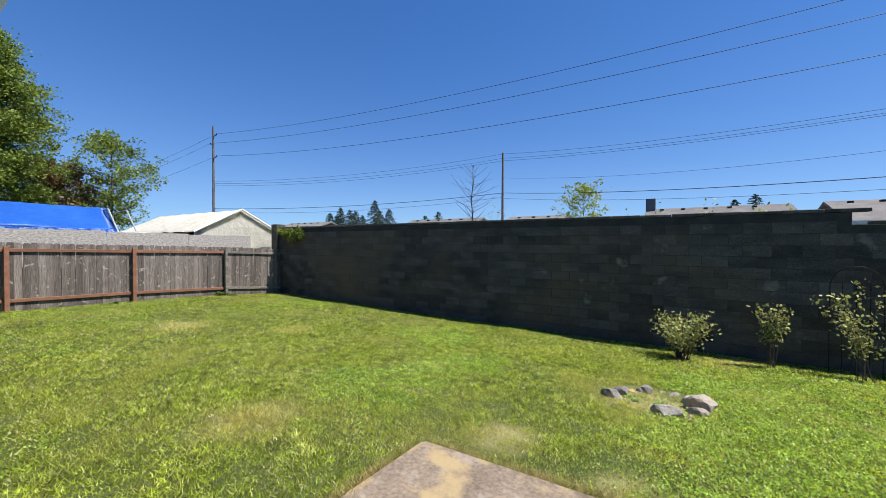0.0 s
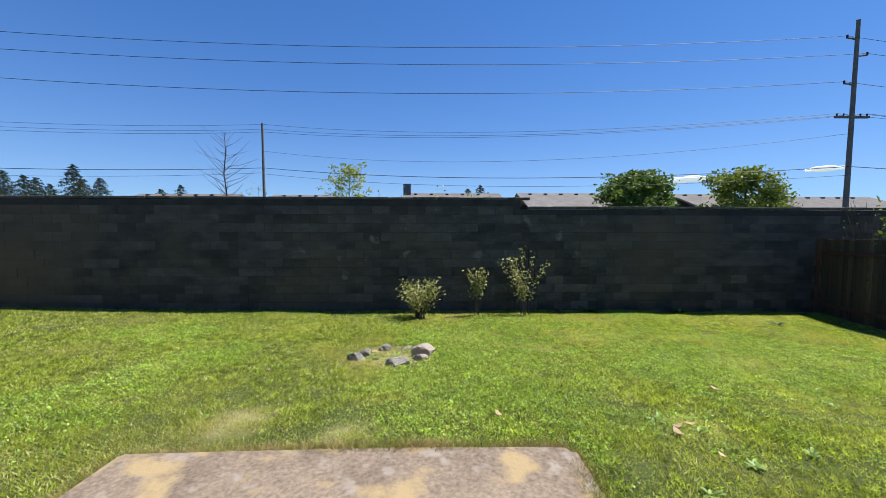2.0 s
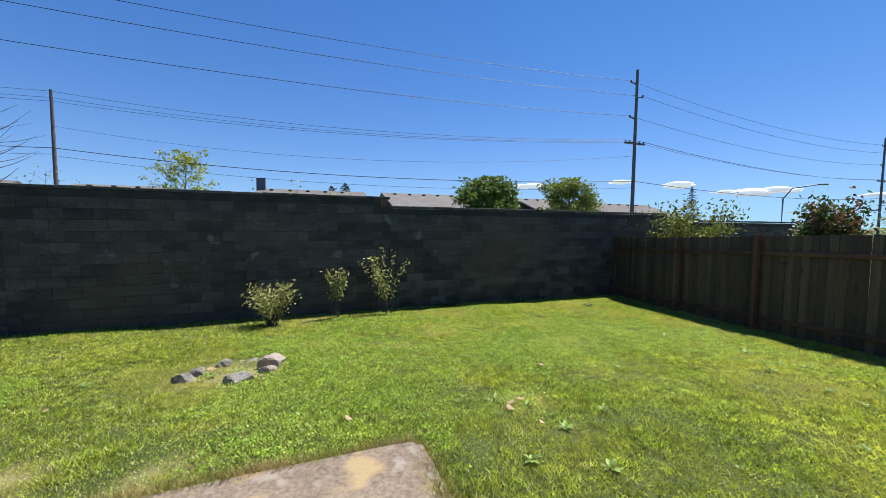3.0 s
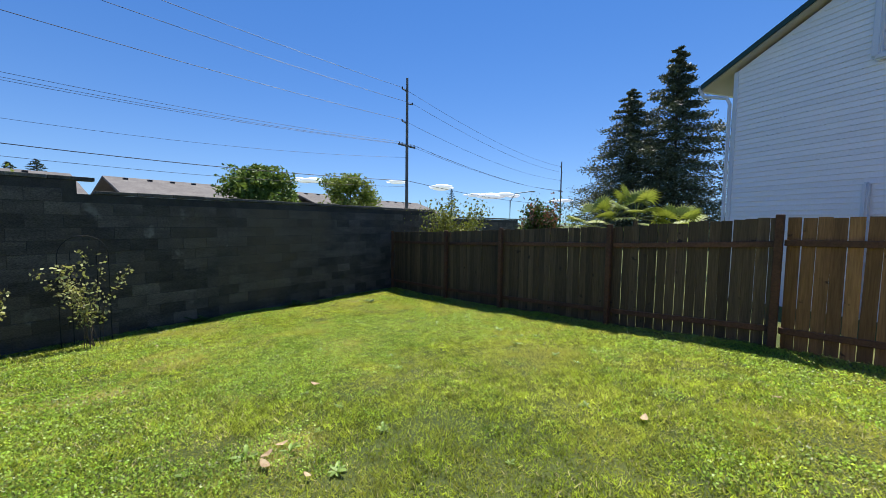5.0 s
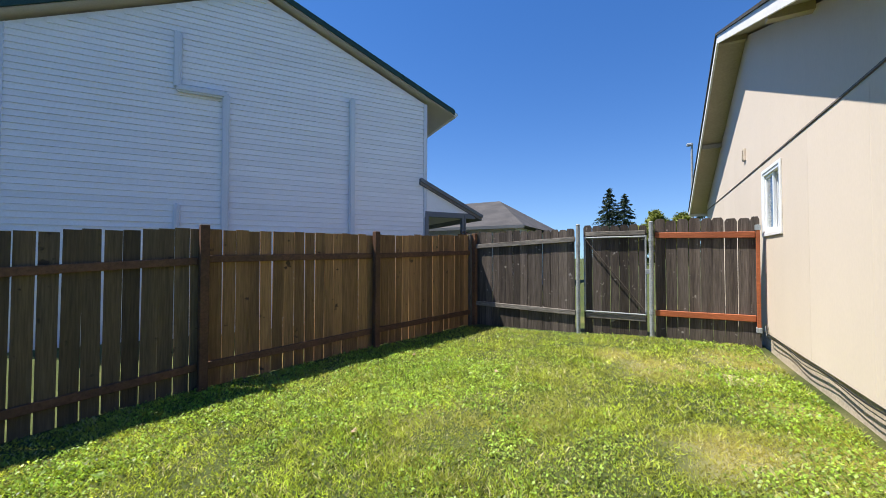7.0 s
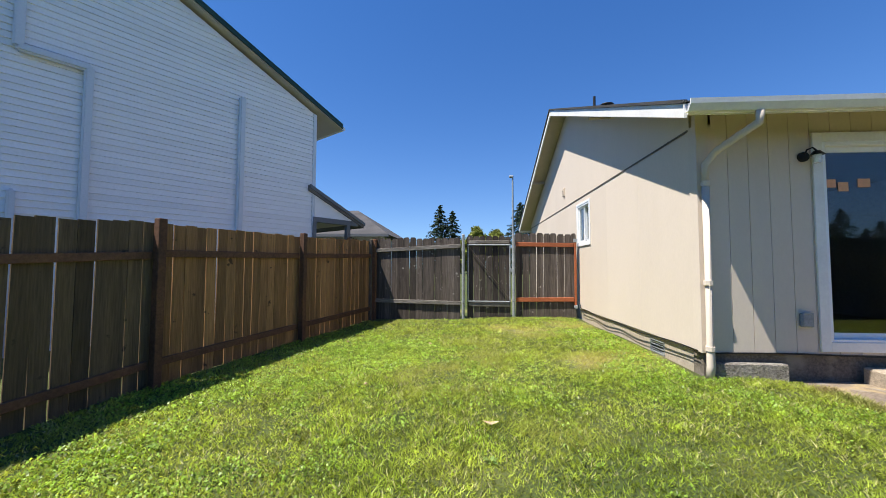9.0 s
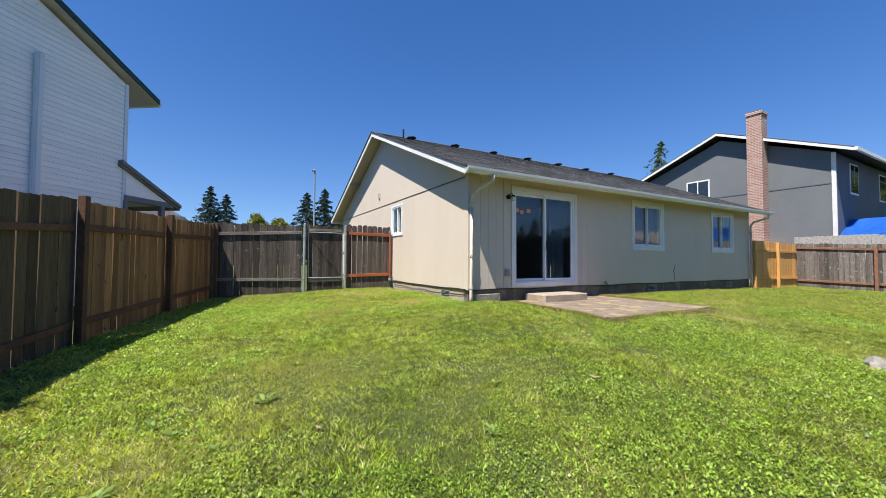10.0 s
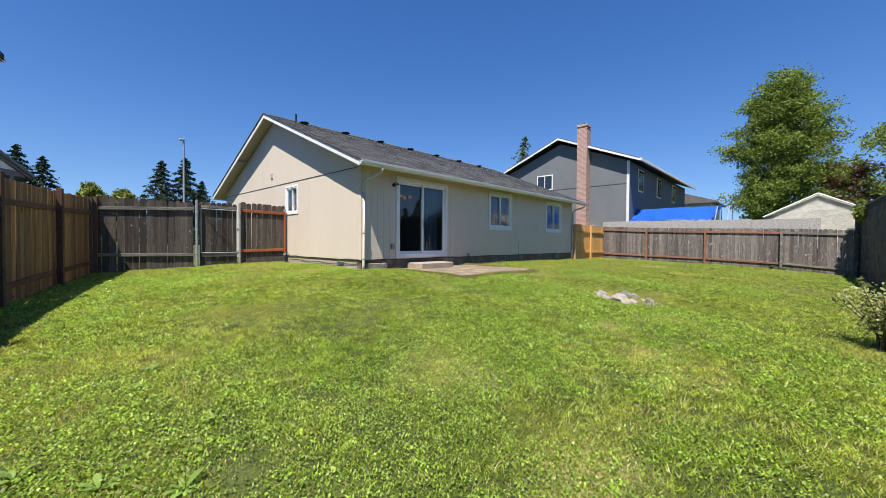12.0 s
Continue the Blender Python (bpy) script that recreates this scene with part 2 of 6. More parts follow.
def glass(name, tint, rough=0.0):
    m = bpy.data.materials.new(name)
    m.use_nodes = True
    nt = m.node_tree
    nt.nodes.clear()
    out, mx = nt.nodes.new("ShaderNodeOutputMaterial"), nt.nodes.new("ShaderNodeMixShader")
    gl, tr, fr = nt.nodes.new("ShaderNodeBsdfGlossy"), nt.nodes.new("ShaderNodeBsdfTransparent"), nt.nodes.new("ShaderNodeLayerWeight")
    gl.inputs["Roughness"].default_value = rough
    tr.inputs["Color"].default_value = (*tint, 1)
    fr.inputs["Blend"].default_value = 0.5
    steep, gain = nt.nodes.new("ShaderNodeMath"), nt.nodes.new("ShaderNodeMath")
    steep.operation, gain.operation = "POWER", "MULTIPLY_ADD"
    steep.inputs[1].default_value, gain.inputs[1].default_value, gain.inputs[2].default_value = 5.0, 0.9, 0.065
    nt.links.new(fr.outputs["Facing"], steep.inputs[0])
    nt.links.new(steep.outputs[0], gain.inputs[0])
    nt.links.new(gain.outputs[0], mx.inputs[0])
    nt.links.new(tr.outputs[0], mx.inputs[1])
    nt.links.new(gl.outputs[0], mx.inputs[2])
    nt.links.new(mx.outputs[0], out.inputs["Surface"])
    return m


M_GLASS = glass("window_glass", (0.86, 0.89, 0.9))


# ---------------- building helpers ----------------
def thing(name, label, category, base=(0, 0, 0), rz=0.0, group="", kind=""):
    ob = new(name)
    ob.matrix_world = pose(*base, 0, 0, rz)
    return tagged(ob, label, category, group, kind)


def part(name, bm, material, parent, label="", smooth=False):
    me = bpy.data.meshes.new(name)
    if smooth:
        for f in bm.faces:
            f.smooth = True
    bm.to_mesh(me)
    bm.free()
    return piece(name, me, parent, None, material, label)


def piece(name, me, parent, m=None, material=None, label=""):
    ob = new(name, me)
    if material and not me.materials:
        me.materials.append(material)
    ob.parent = parent
    if m is not None:
        ob.matrix_basis = m
    if label:
        tagged(ob, label)
    return ob


def single(name, bm, material, label, category, base=(0, 0, 0), rz=0.0, kind="", group="", smooth=False):
    me = bpy.data.meshes.new(name)
    if smooth:
        for f in bm.faces:
            f.smooth = True
    bm.to_mesh(me)
    bm.free()
    me.materials.append(material)
    ob = new(name, me)
    ob.matrix_world = pose(*base, 0, 0, rz)
    return tagged(ob, label, category, group, kind)


def addbox(bm, x0, x1, y0, y1, z0, z1, m=None):
    vs = [bm.verts.new(Vector(c) if m is None else m @ Vector(c)) for c in
          ((x0, y0, z0), (x1, y0, z0), (x1, y1, z0), (x0, y1, z0), (x0, y0, z1), (x1, y0, z1), (x1, y1, z1), (x0, y1, z1))]
    for f in ((0, 3, 2, 1), (4, 5, 6, 7), (0, 1, 5, 4), (1, 2, 6, 5), (2, 3, 7, 6), (3, 0, 4, 7)):
        bm.faces.new([vs[i] for i in f])
    return vs


def box(x0, x1, y0, y1, z0, z1, bev=0.0, m=None):
    bm = bmesh.new()
    addbox(bm, x0, x1, y0, y1, z0, z1, m)
    if bev:
        bmesh.ops.bevel(bm, geom=list(bm.edges), offset=bev, segments=1, affect="EDGES")
    return bm


def prism(poly, axis, a, b, bm=None):
    """Extrude a polygon of 2D points along an axis between a and b."""
    bm = bm or bmesh.new()
    put = {"x": lambda p, t: (t, p[0], p[1]), "y": lambda p, t: (p[0], t, p[1]), "z": lambda p, t: (p[0], p[1], t)}[axis]
    A, B = [bm.verts.new(put(p, a)) for p in poly], [bm.verts.new(put(p, b)) for p in poly]
    n = len(poly)
    bm.faces.new(A[::-1])
    bm.faces.new(B)
    for i in range(n):
        bm.faces.new((A[i], A[(i + 1) % n], B[(i + 1) % n], B[i]))
    bmesh.ops.recalc_face_normals(bm, faces=list(bm.faces))
    return bm


def tube(points, r, sides=8, bm=None, r_end=None, caps=True):
    """A round bar along a line of points, tapering to r_end."""
    bm = bm or bmesh.new()
    pts = [Vector(p) for p in points]
    rings = []
    for i, p in enumerate(pts):
        d = (pts[min(i + 1, len(pts) - 1)] - pts[max(i - 1, 0)]).normalized()
        q = d.to_track_quat("Z", "Y")
        rr = r if r_end is None else r + (r_end - r) * i / (len(pts) - 1)
        rings.append([bm.verts.new(p + q @ Vector((rr * math.cos(2 * math.pi * k / sides), rr * math.sin(2 * math.pi * k / sides), 0))) for k in range(sides)])
    for a, b in zip(rings, rings[1:]):
        for k in range(sides):
            bm.faces.new((a[k], a[(k + 1) % sides], b[(k + 1) % sides], b[k]))
    if caps and sides > 2:
        bm.faces.new(rings[0][::-1])
        bm.faces.new(rings[-1])
    return bm


def raw(name, verts, faces, material):
    """A mesh from numpy vertices and equal-sized faces."""
    me = bpy.data.meshes.new(name)
    v, f = np.asarray(verts, np.float32), np.asarray(faces, np.int32)
    k = f.shape[1]
    me.vertices.add(len(v))
    me.vertices.foreach_set("co", v.ravel())
    me.loops.add(f.size)
    me.loops.foreach_set("vertex_index", f.ravel())
    me.polygons.add(len(f))
    me.polygons.foreach_set("loop_start", np.arange(0, f.size, k, dtype=np.int32))
    me.update(calc_edges=True)
    me.materials.append(material)
    return me


# ---------------- ground ----------------
GX = np.array([-16.0, -8.0, -2.0, 1.0, 5.0, 9.0])
GY = np.array([-8.0, -4.4, 0.0, 2.6, 5.2, 7.4, 10.0, 14.0])
GZ = np.array([[-.12, -.02, 0, .02, -.15, -.3], [-.12, -.02, 0, .02, -.17, -.35], [-.15, -.07, -.03, -.01, -.22, -.42],
               [-.23, -.14, -.055, -.11, -.40, -.60], [-.29, -.33, -.38, -.45, -.59, -.72], [-.38, -.5, -.57, -.61, -.73, -.82],
               [-.6, -.74, -.80, -.80, -.84, -.9], [-.8, -.85, -.9, -.85, -.85, -.9]])


def gz_arr(x, y):
    x, y = np.asarray(x, float), np.asarray(y, float)
    tot = 0
    for dx, dy in ((0, 0), (.7, .5), (-.7, .5), (.7, -.5), (-.7, -.5)):
        xx, yy = np.clip(x + dx, GX[0], GX[-1] - 1e-6), np.clip(y + dy, GY[0], GY[-1] - 1e-6)
        i, j = np.clip(np.searchsorted(GX, xx, "right") - 1, 0, len(GX) - 2), np.clip(np.searchsorted(GY, yy, "right") - 1, 0, len(GY) - 2)
        u, v = (xx - GX[i]) / (GX[i + 1] - GX[i]), (yy - GY[j]) / (GY[j + 1] - GY[j])
        tot = tot + GZ[j, i] * (1 - u) * (1 - v) + GZ[j, i + 1] * u * (1 - v) + GZ[j + 1, i] * (1 - u) * v + GZ[j + 1, i + 1] * u * v
    return tot / 5 + 0.018 * np.sin(x * 1.7 + 0.6 * y) * np.sin(y * 1.3 - .4 * x)


def gz(x, y):
    return float(gz_arr(x, y))


def fence_x(y):
    return 4.626 + (y + 4.655) * 0.2705


PATIO = (-3.87, -0.85, 0.02, 2.64)
xs = np.concatenate([-17 - np.geomspace(900, 0.6, 26), np.arange(-17, 10.01, 0.25), 10 + np.geomspace(0.6, 900, 26)])
ys = np.concatenate([-6 - np.geomspace(900, 0.6, 26), np.arange(-6, 11.01, 0.25), 11 + np.geomspace(0.6, 900, 26)])
X, Y = np.meshgrid(xs, ys)
Z = gz_arr(X, Y)
under = (X > PATIO[0] + .1) & (X < PATIO[1] - .1) & (Y > -.2) & (Y < PATIO[3] - .1)
Z = np.where(under, Z - 0.12, Z)
inside_house = (X < -0.2) & (X > -11.7) & (Y < -0.2) & (Y > -9.8)
Z = np.where(inside_house, -0.35, Z)
idx = np.arange(X.size).reshape(X.shape)
quads = np.stack([idx[:-1, :-1], idx[:-1, 1:], idx[1:, 1:], idx[1:, :-1]], -1).reshape(-1, 4)
gme = raw("ground", np.stack([X, Y, Z], -1).reshape(-1, 3), quads, M_GROUND)
gme.polygons.foreach_set("use_smooth", np.ones(len(gme.polygons), bool))
tagged(new("ground", gme), "uneven green lawn soil sloping down to the block wall", "ground", kind="structure")


def lawn(n, near, seed):
    """Places for blades in the yard; near: share set close to the walked line."""
    r = np.random.default_rng(seed)
    x, y = r.uniform(-16.1, 8.6, n * 4), r.uniform(-4.3, 9.9, n * 4)
    line = np.array([(-4.2, 3.0), (-1.0, 2.4), (1.4, 2.4), (2.4, 3.9), (3.2, 5.2), (4.7, 7.0), (5.4, 7.8)])
    d = np.full(x.shape, 1e9)
    for a, b in zip(line, line[1:]):
        ab = b - a
        t = np.clip(((x - a[0]) * ab[0] + (y - a[1]) * ab[1]) / (ab @ ab), 0, 1)
        d = np.minimum(d, np.hypot(x - a[0] - t * ab[0], y - a[1] - t * ab[1]))
    p = np.clip(1.25 - d / 6.0, near, 1)
    ok = (r.random(x.shape) < p) & (x < fence_x(y) - 0.05) & ((y > 0.06) | (x > 0.1))
    ok &= ~((x > PATIO[0]) & (x < PATIO[1]) & (y < PATIO[3])) & ~((x < -1.1) & (x > -3.2) & (y < .8))
    ok &= ~((np.hypot(x + 2.34, (y - 5.6)) < 0.55) & (r.random(x.shape) < .8))
    x, y, d = x[ok][:n], y[ok][:n], d[ok][:n]
    return x, y, d, r


def patchy(x, y, scale, seed):
    """Smooth value noise from 0 to 1 over the plan."""
    u, v = x / scale, y / scale
    i, j = np.floor(u).astype(np.int64), np.floor(v).astype(np.int64)
    fu, fv = u - i, v - j
    fu, fv = fu * fu * (3 - 2 * fu), fv * fv * (3 - 2 * fv)

    def cell(p, q):
        h = (p * 374761393 + q * 668265263 + seed * 974634777) & 0x7fffffff
        h = ((h ^ (h >> 13)) * 1274126177) & 0x7fffffff
        return ((h ^ (h >> 16)) & 0xffff) / 65535.0
    return (cell(i, j) * (1 - fu) + cell(i + 1, j) * fu) * (1 - fv) + (cell(i, j + 1) * (1 - fu) + cell(i + 1, j + 1) * fu) * fv


def tufts(x, y):
    return .5 * patchy(x, y, .42, 1) + .32 * patchy(x, y, .15, 2) + .18 * patchy(x, y, .07, 3)


def blade_mesh(name, x, y, d, r, tall, material):
    n = len(x)
    t = tufts(x, y)
    h = (0.018 + 0.020 * r.random(n)) * (.25 + 1.75 * t ** 1.3) * tall + 0.0012 * np.clip(d, 0, 4)
    w = 0.0024 + 0.0024 * r.random(n) + 0.0008 * np.clip(d, 0, 6)
    a, b = r.uniform(0, 2 * np.pi, n), r.uniform(0, 2 * np.pi, n)
    lean = h * r.uniform(0.3, 1.7, n)
    z = gz_arr(x, y) - 0.004
    v = np.zeros((n, 3, 3), np.float32)
    v[:, 0] = np.stack([x - w * np.cos(a), y - w * np.sin(a), z], -1)
    v[:, 1] = np.stack([x + w * np.cos(a), y + w * np.sin(a), z], -1)
    v[:, 2] = np.stack([x + lean * np.cos(b), y + lean * np.sin(b), z + h], -1)
    return raw(name, v.reshape(-1, 3), np.arange(n * 3).reshape(-1, 3), material)


def blades(n):
    x, y, d, r = lawn(n, 0.2, 5)
    keep = r.random(len(x)) < .62 + .7 * tufts(x, y)
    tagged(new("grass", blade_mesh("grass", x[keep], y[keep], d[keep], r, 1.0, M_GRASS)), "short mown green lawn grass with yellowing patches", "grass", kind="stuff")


def straw(n):
    x, y, d, r = lawn(n, 0.2, 6)
    keep = r.random(len(x)) < np.clip(1.5 * patchy(x, y, 1.1, 8) * patchy(x, y, .3, 9) + .12, 0, 1)
    tagged(new("dead_grass", blade_mesh("dead_grass", x[keep], y[keep], d[keep], r, 1.0, M_THATCH)), "pale dry blades among the mown lawn grass", "grass", kind="stuff")


def clover(n):
    x, y, d, r = lawn(n * 2, 0.14, 9)
    keep = .62 * patchy(x, y, 1.7, 4) + .38 * patchy(x, y, .33, 5) + r.normal(0, .07, len(x)) > .56 - .016 * np.clip(x, -6, 1.5)
    x, y, d = x[keep][:n], y[keep][:n], d[keep][:n]
    n = len(x)
    s = 0.0045 + 0.0050 * r.random(n) + 0.0009 * np.clip(d, 0, 5)
    a = r.uniform(0, 2 * np.pi, n)
    z = gz_arr(x, y) + 0.008 + (.012 + .03 * tufts(x, y)) * r.random(n) ** .6
    tx, ty = r.normal(0, .6, n), r.normal(0, .6, n)
    v = np.zeros((n, 4, 3), np.float32)
    for k, (px, py) in enumerate(((-1, 0), (0, -.8), (1, 0), (0, .8))):
        ox, oy = s * (px * np.cos(a) - py * np.sin(a)), s * (px * np.sin(a) + py * np.cos(a))
        v[:, k] = np.stack([x + ox, y + oy, z + tx * ox + ty * oy], -1)
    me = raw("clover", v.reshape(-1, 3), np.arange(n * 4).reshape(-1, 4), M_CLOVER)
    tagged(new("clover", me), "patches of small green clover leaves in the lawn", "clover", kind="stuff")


blades(900000)
straw(220000)
clover(300000)

# ---------------- block wall ----------------
CH, BL = 0.2255, 0.452
WALL_Z0, N_COURSE = -1.21, 15
wall = thing("wall_north", "tall unpainted dark grey concrete block wall", "wall", (0, 9.885, 0), 0.77, kind="structure")


def wall_top(x):
    return 2.17 if x < 0.44 else (1.945 if x < 11.0 else 1.72)


core = bmesh.new()
addbox(core, -16.25, 0.44, 0.006, 0.19, -1.4, 2.10)
addbox(core, 0.44, 11.0, 0.006, 0.19, -1.4, 1.87)
addbox(core, 11.0, 19.0, 0.006, 0.19, -1.4, 1.64)
part("mortar", core, M_MORTAR, wall, "dark mortar joints")
bm = box(0.0015, BL - 0.0015, 0.0, 0.2, 0.003, CH - 0.003, 0.004)
block_me = bpy.data.meshes.new("block")
bm.to_mesh(block_me)
bm.free()
block_me.materials.append(M_BLOCK)
rng = random.Random(4)
far = bmesh.new()
WALL_BLOCKS = []
for c in range(N_COURSE):
    z = WALL_Z0 + c * CH
    x = -16.25 + (BL / 2 if c % 2 else 0)
    while x < 19.0:
        if z + CH <= wall_top(x + BL / 2) - 0.05:
            jit = rng.uniform(-0.009, 0.005)
            if -6.6 < x < 2.7:
                WALL_BLOCKS.append(pose(x, jit, z))
            else:
                addbox(far, x + .0015, x + BL - .0015, jit, 0.2, z + .003, z + CH - .003)
        x += BL
tagged(part("blocks", far, M_BLOCK_J, wall, "dark grey concrete blocks"), kind="stuff")
x = -16.25
while x < 19:
    zt = wall_top(x + .3)
    part("cap", box(x + .003, x + .60, -0.012, 0.215, zt - 0.062, zt + .004 * math.sin(x * 7), 0.006), M_CAP, wall)
    x += .605
part("pilaster", box(-16.62, -16.26, -0.12, 0.3, -1.2, 2.29, 0.01), M_BLOCK, wall, "square dark block pier at the wall end")


# ---------------- fences ----------------
def board_mesh(name, w, t, ear, material):
    bm = prism([(0, 0), (w, 0), (w, 1 - ear), (w - ear * 1.0, 1), (ear, 1), (0, 1 - ear)] if ear else [(0, 0), (w, 0), (w, 1), (0, 1)], "y", 0, t)
    me = bpy.data.meshes.new(name)
    bm.to_mesh(me)
    bm.free()
    me.materials.append(material)
    return me


class Line:
    """A straight fence line with world height lookups; local x runs along it, y points to its right... the far side."""

    def __init__(self, a, b):
        self.a, self.b = Vector((*a, 0)), Vector((*b, 0))
        self.d = (self.b - self.a)
        self.length = self.d.length
        self.d.normalize()
        self.rz = math.degrees(math.atan2(self.d.y, self.d.x))

    def ground(self, s):
        p = self.a + self.d * s
        return gz(p.x, p.y)


def run_boards(parent, line, s0, s1, top, w, gap, t, y, ear, material, seed, jit=0.012, label=""):
    r = random.Random(seed)
    me = board_mesh("board", w, t, ear, material)
    s = s0
    while s + w * .6 < s1:
        g = line.ground(s + w / 2) + r.uniform(-.03, 0.012)
        zt = top(s + w / 2) + r.uniform(-jit, jit)
        m = pose(s, y + r.uniform(-.003, .003), g, 0, r.uniform(-.35, .35)) @ Matrix.Diagonal((min(1, (s1 - s) / w), 1, zt - g, 1))
        piece("board", me, parent, m)
        s += w + gap(s, r)


def sloped_rail(name, s0, s1, z0, z1, y0, y1, h, material, parent, label=""):
    bm = bmesh.new()
    vs = addbox(bm, s0, s1, y0, y1, 0, h)
    for v in vs:
        v.co.z += z0 if abs(v.co.x - s0) < 1e-5 else z1
    bmesh.ops.bevel(bm, geom=list(bm.edges), offset=0.005, segments=1, affect="EDGES")
    return part(name, bm, material, parent, label)


# east fence, from the wall to the gate corner; its yard side is local -y
E_LINE = Line((8.59, 9.98), (4.626, -4.655))
E_S = [0.0, 3.04, 5.18, 7.93, 10.33, 12.70, 15.16]
E_TOP = [1.10, 1.19, 1.30, 1.41, 1.575, 1.62, 1.70]
efence = thing("wooden_fence", "weathered brown cedar board fence with posts and rails", "fence", (8.59, 9.98, 0), E_LINE.rz)


def e_top(s):
    return float(np.interp(s, [0, 3.04, 5.18, 7.93, 10.3, 10.31, 12.7, 15.16], [1.09, 1.18, 1.29, 1.39, 1.57, 1.56, 1.60, 1.70]))


E_GAP = lambda s, r: r.uniform(0.002, 0.005) if s < 5.2 else (r.uniform(0.005, 0.014) if s > 7.9 else r.uniform(0.003, 0.009))
run_boards(efence, E_LINE, 0.02, 10.40, e_top, 0.138, E_GAP, 0.018, 0.0, 0, M_WOOD_E, 2)
run_boards(efence, E_LINE, 10.405, 15.12, e_top, 0.136, E_GAP, 0.018, 0.0, 0, M_WOOD_O, 12)
for i, (s, tp) in enumerate(zip(E_S, E_TOP)):
    g = E_LINE.ground(s)
    part("post", box(s - .045, s + .045, -.135, -.045, g - .2, tp + .03, .006), M_WOOD_R, efence)
for i in range(6):
    for off, base in ((-.40, 0), (.22, 1)):
        z0 = (E_LINE.ground(E_S[i]) + off) if base else E_TOP[i] + off
        z1 = (E_LINE.ground(E_S[i + 1]) + off) if base else (E_TOP[i + 1] if i != 3 else 1.55) + off
        sloped_rail("rail", E_S[i] + .05, E_S[i + 1] - .05, z0, z1, -.045, -.004, .085, M_WOOD_R, efence)

# west fence; its yard side is local +y when it runs from the house line to the wall
W_LINE = Line((-16.22, -0.07), (-16.12, 9.72))
W_S = [0.0, 2.25, 4.79, 7.48, 9.72]
W_TOP = [1.53, 1.41, 1.34, 1.27, 1.17]
wfence = thing("wooden_fence", "weathered grey cedar fence with faded red posts and rails", "fence", (-16.22, -0.07, 0), W_LINE.rz)
run_boards(wfence, W_LINE, 0.0, 9.75, lambda s: float(np.interp(s, W_S, [t + .09 for t in W_TOP])), 0.136, lambda s, r: r.uniform(.002, .007), .018, 0.0, .022, M_WOOD_W, 3)
for i, (s, tp) in enumerate(zip(W_S[:4], W_TOP)):
    part("post", box(s - .045, s + .045, -.135, -.045, W_LINE.ground(s) - .2, tp, .006), M_STAIN_W if i < 3 else M_RAIL_G, wfence)
for i in range(4):
    for off, base in ((-.14, 0), (.22, 1)):
        z0, z1 = ((W_LINE.ground(W_S[k]) if base else W_TOP[k]) + off for k in (i, i + 1))
        sloped_rail("rail", W_S[i] + .05, W_S[i + 1] - .05, z0, z1, -.045, -.004, .085, M_STAIN_W if i < 3 else M_RAIL_G, wfence)

# gate side: fence stretch, gate, fence stretch, from the corner post to the house; yard side is local -y
G_LINE = Line((4.626, -4.655), (2.47, -4.412))
gf = thing("wooden_fence", "dark weathered dog-eared fence with bleached grey rails", "fence", (4.626, -4.655, 0), G_LINE.rz)


def flat_run(parent, line, s0, s1, top, material, seed, w=.142):
    run_boards(parent, line, s0, s1, top, w, lambda s, r: r.uniform(.002, .008), .018, 0.0, .024, material, seed, .018)


flat_run(gf, G_LINE, 0.05, G_LINE.length - .06, lambda s: 1.75, M_WOOD_G, 21)
sloped_rail("rail", 0.05, 2.12, 1.42, 1.52, -.042, -.004, .085, M_RAIL_G, gf)
sloped_rail("rail", 0.05, 2.12, .27, .24, -.042, -.004, .085, M_RAIL_G, gf)
part("post", box(-.05, .045, -.11, -.02, -.4, 1.72, .006), M_WOOD_G, gf)


def pipe_post(x, y, z0, z1, label):
    p = thing("gate_post", label, "post", (x, y, z0), group="gate posts")
    part("pipe", tube([(0, 0, -.3), (0, 0, z1 - z0)], .033, 12), M_GALV, p, smooth=False)
    bm = bmesh.new()
    bmesh.ops.create_uvsphere(bm, u_segments=12, v_segments=6, radius=.037, matrix=pose(0, 0, z1 - z0) @ Matrix.Diagonal((1, 1, .6, 1)))
    part("cap", bm, M_GALV, p, smooth=True)
    return p


for (px_, py_, g0_, t0_) in ((2.47, -4.35, -.05, 1.80), (1.365, -4.33, .0, 1.80)):
    gp = pipe_post(px_, py_, g0_, t0_, "galvanised steel pipe gate post standing in the lawn")
    for z in (.35, 1.5):
        part("hinge_band", tube([(0, 0, z), (0, 0, z + .05)], .040, 12), M_GALV, gp)

GATE = Line((2.38, -4.41), (1.42, -4.39))
gate = thing("garden_gate", "closed weathered board gate in a galvanised pipe frame", "gate", (2.38, -4.41, 0), GATE.rz)
flat_run(gate, GATE, 0.0, .95, lambda s: 1.78, M_WOOD_G, 23, .134)
for nm, pts, r in (("frame_bar", [(.02, -.033, .33), (.94, -.033, .33)], .0145), ("frame_bar", [(.02, -.033, 1.58), (.94, -.033, 1.58)], .0145),
                   ("frame_bar", [(.02, -.033, .33), (.02, -.033, 1.60)], .0145), ("frame_bar", [(.94, -.033, .33), (.94, -.033, 1.60)], .0145),
                   ("brace", [(.03, -.058, 1.55), (.92, -.058, .40)], .009)):
    part(nm, tube(pts, r, 8), M_GALV if nm == "frame_bar" else M_WOOD_G, gate)
sloped_rail("rail", .03, .93, .22, .22, -.03, -.002, .085, M_RAIL_G, gate)
sloped_rail("rail", .03, .93, 1.61, 1.61, -.03, -.002, .07, M_RAIL_G, gate)
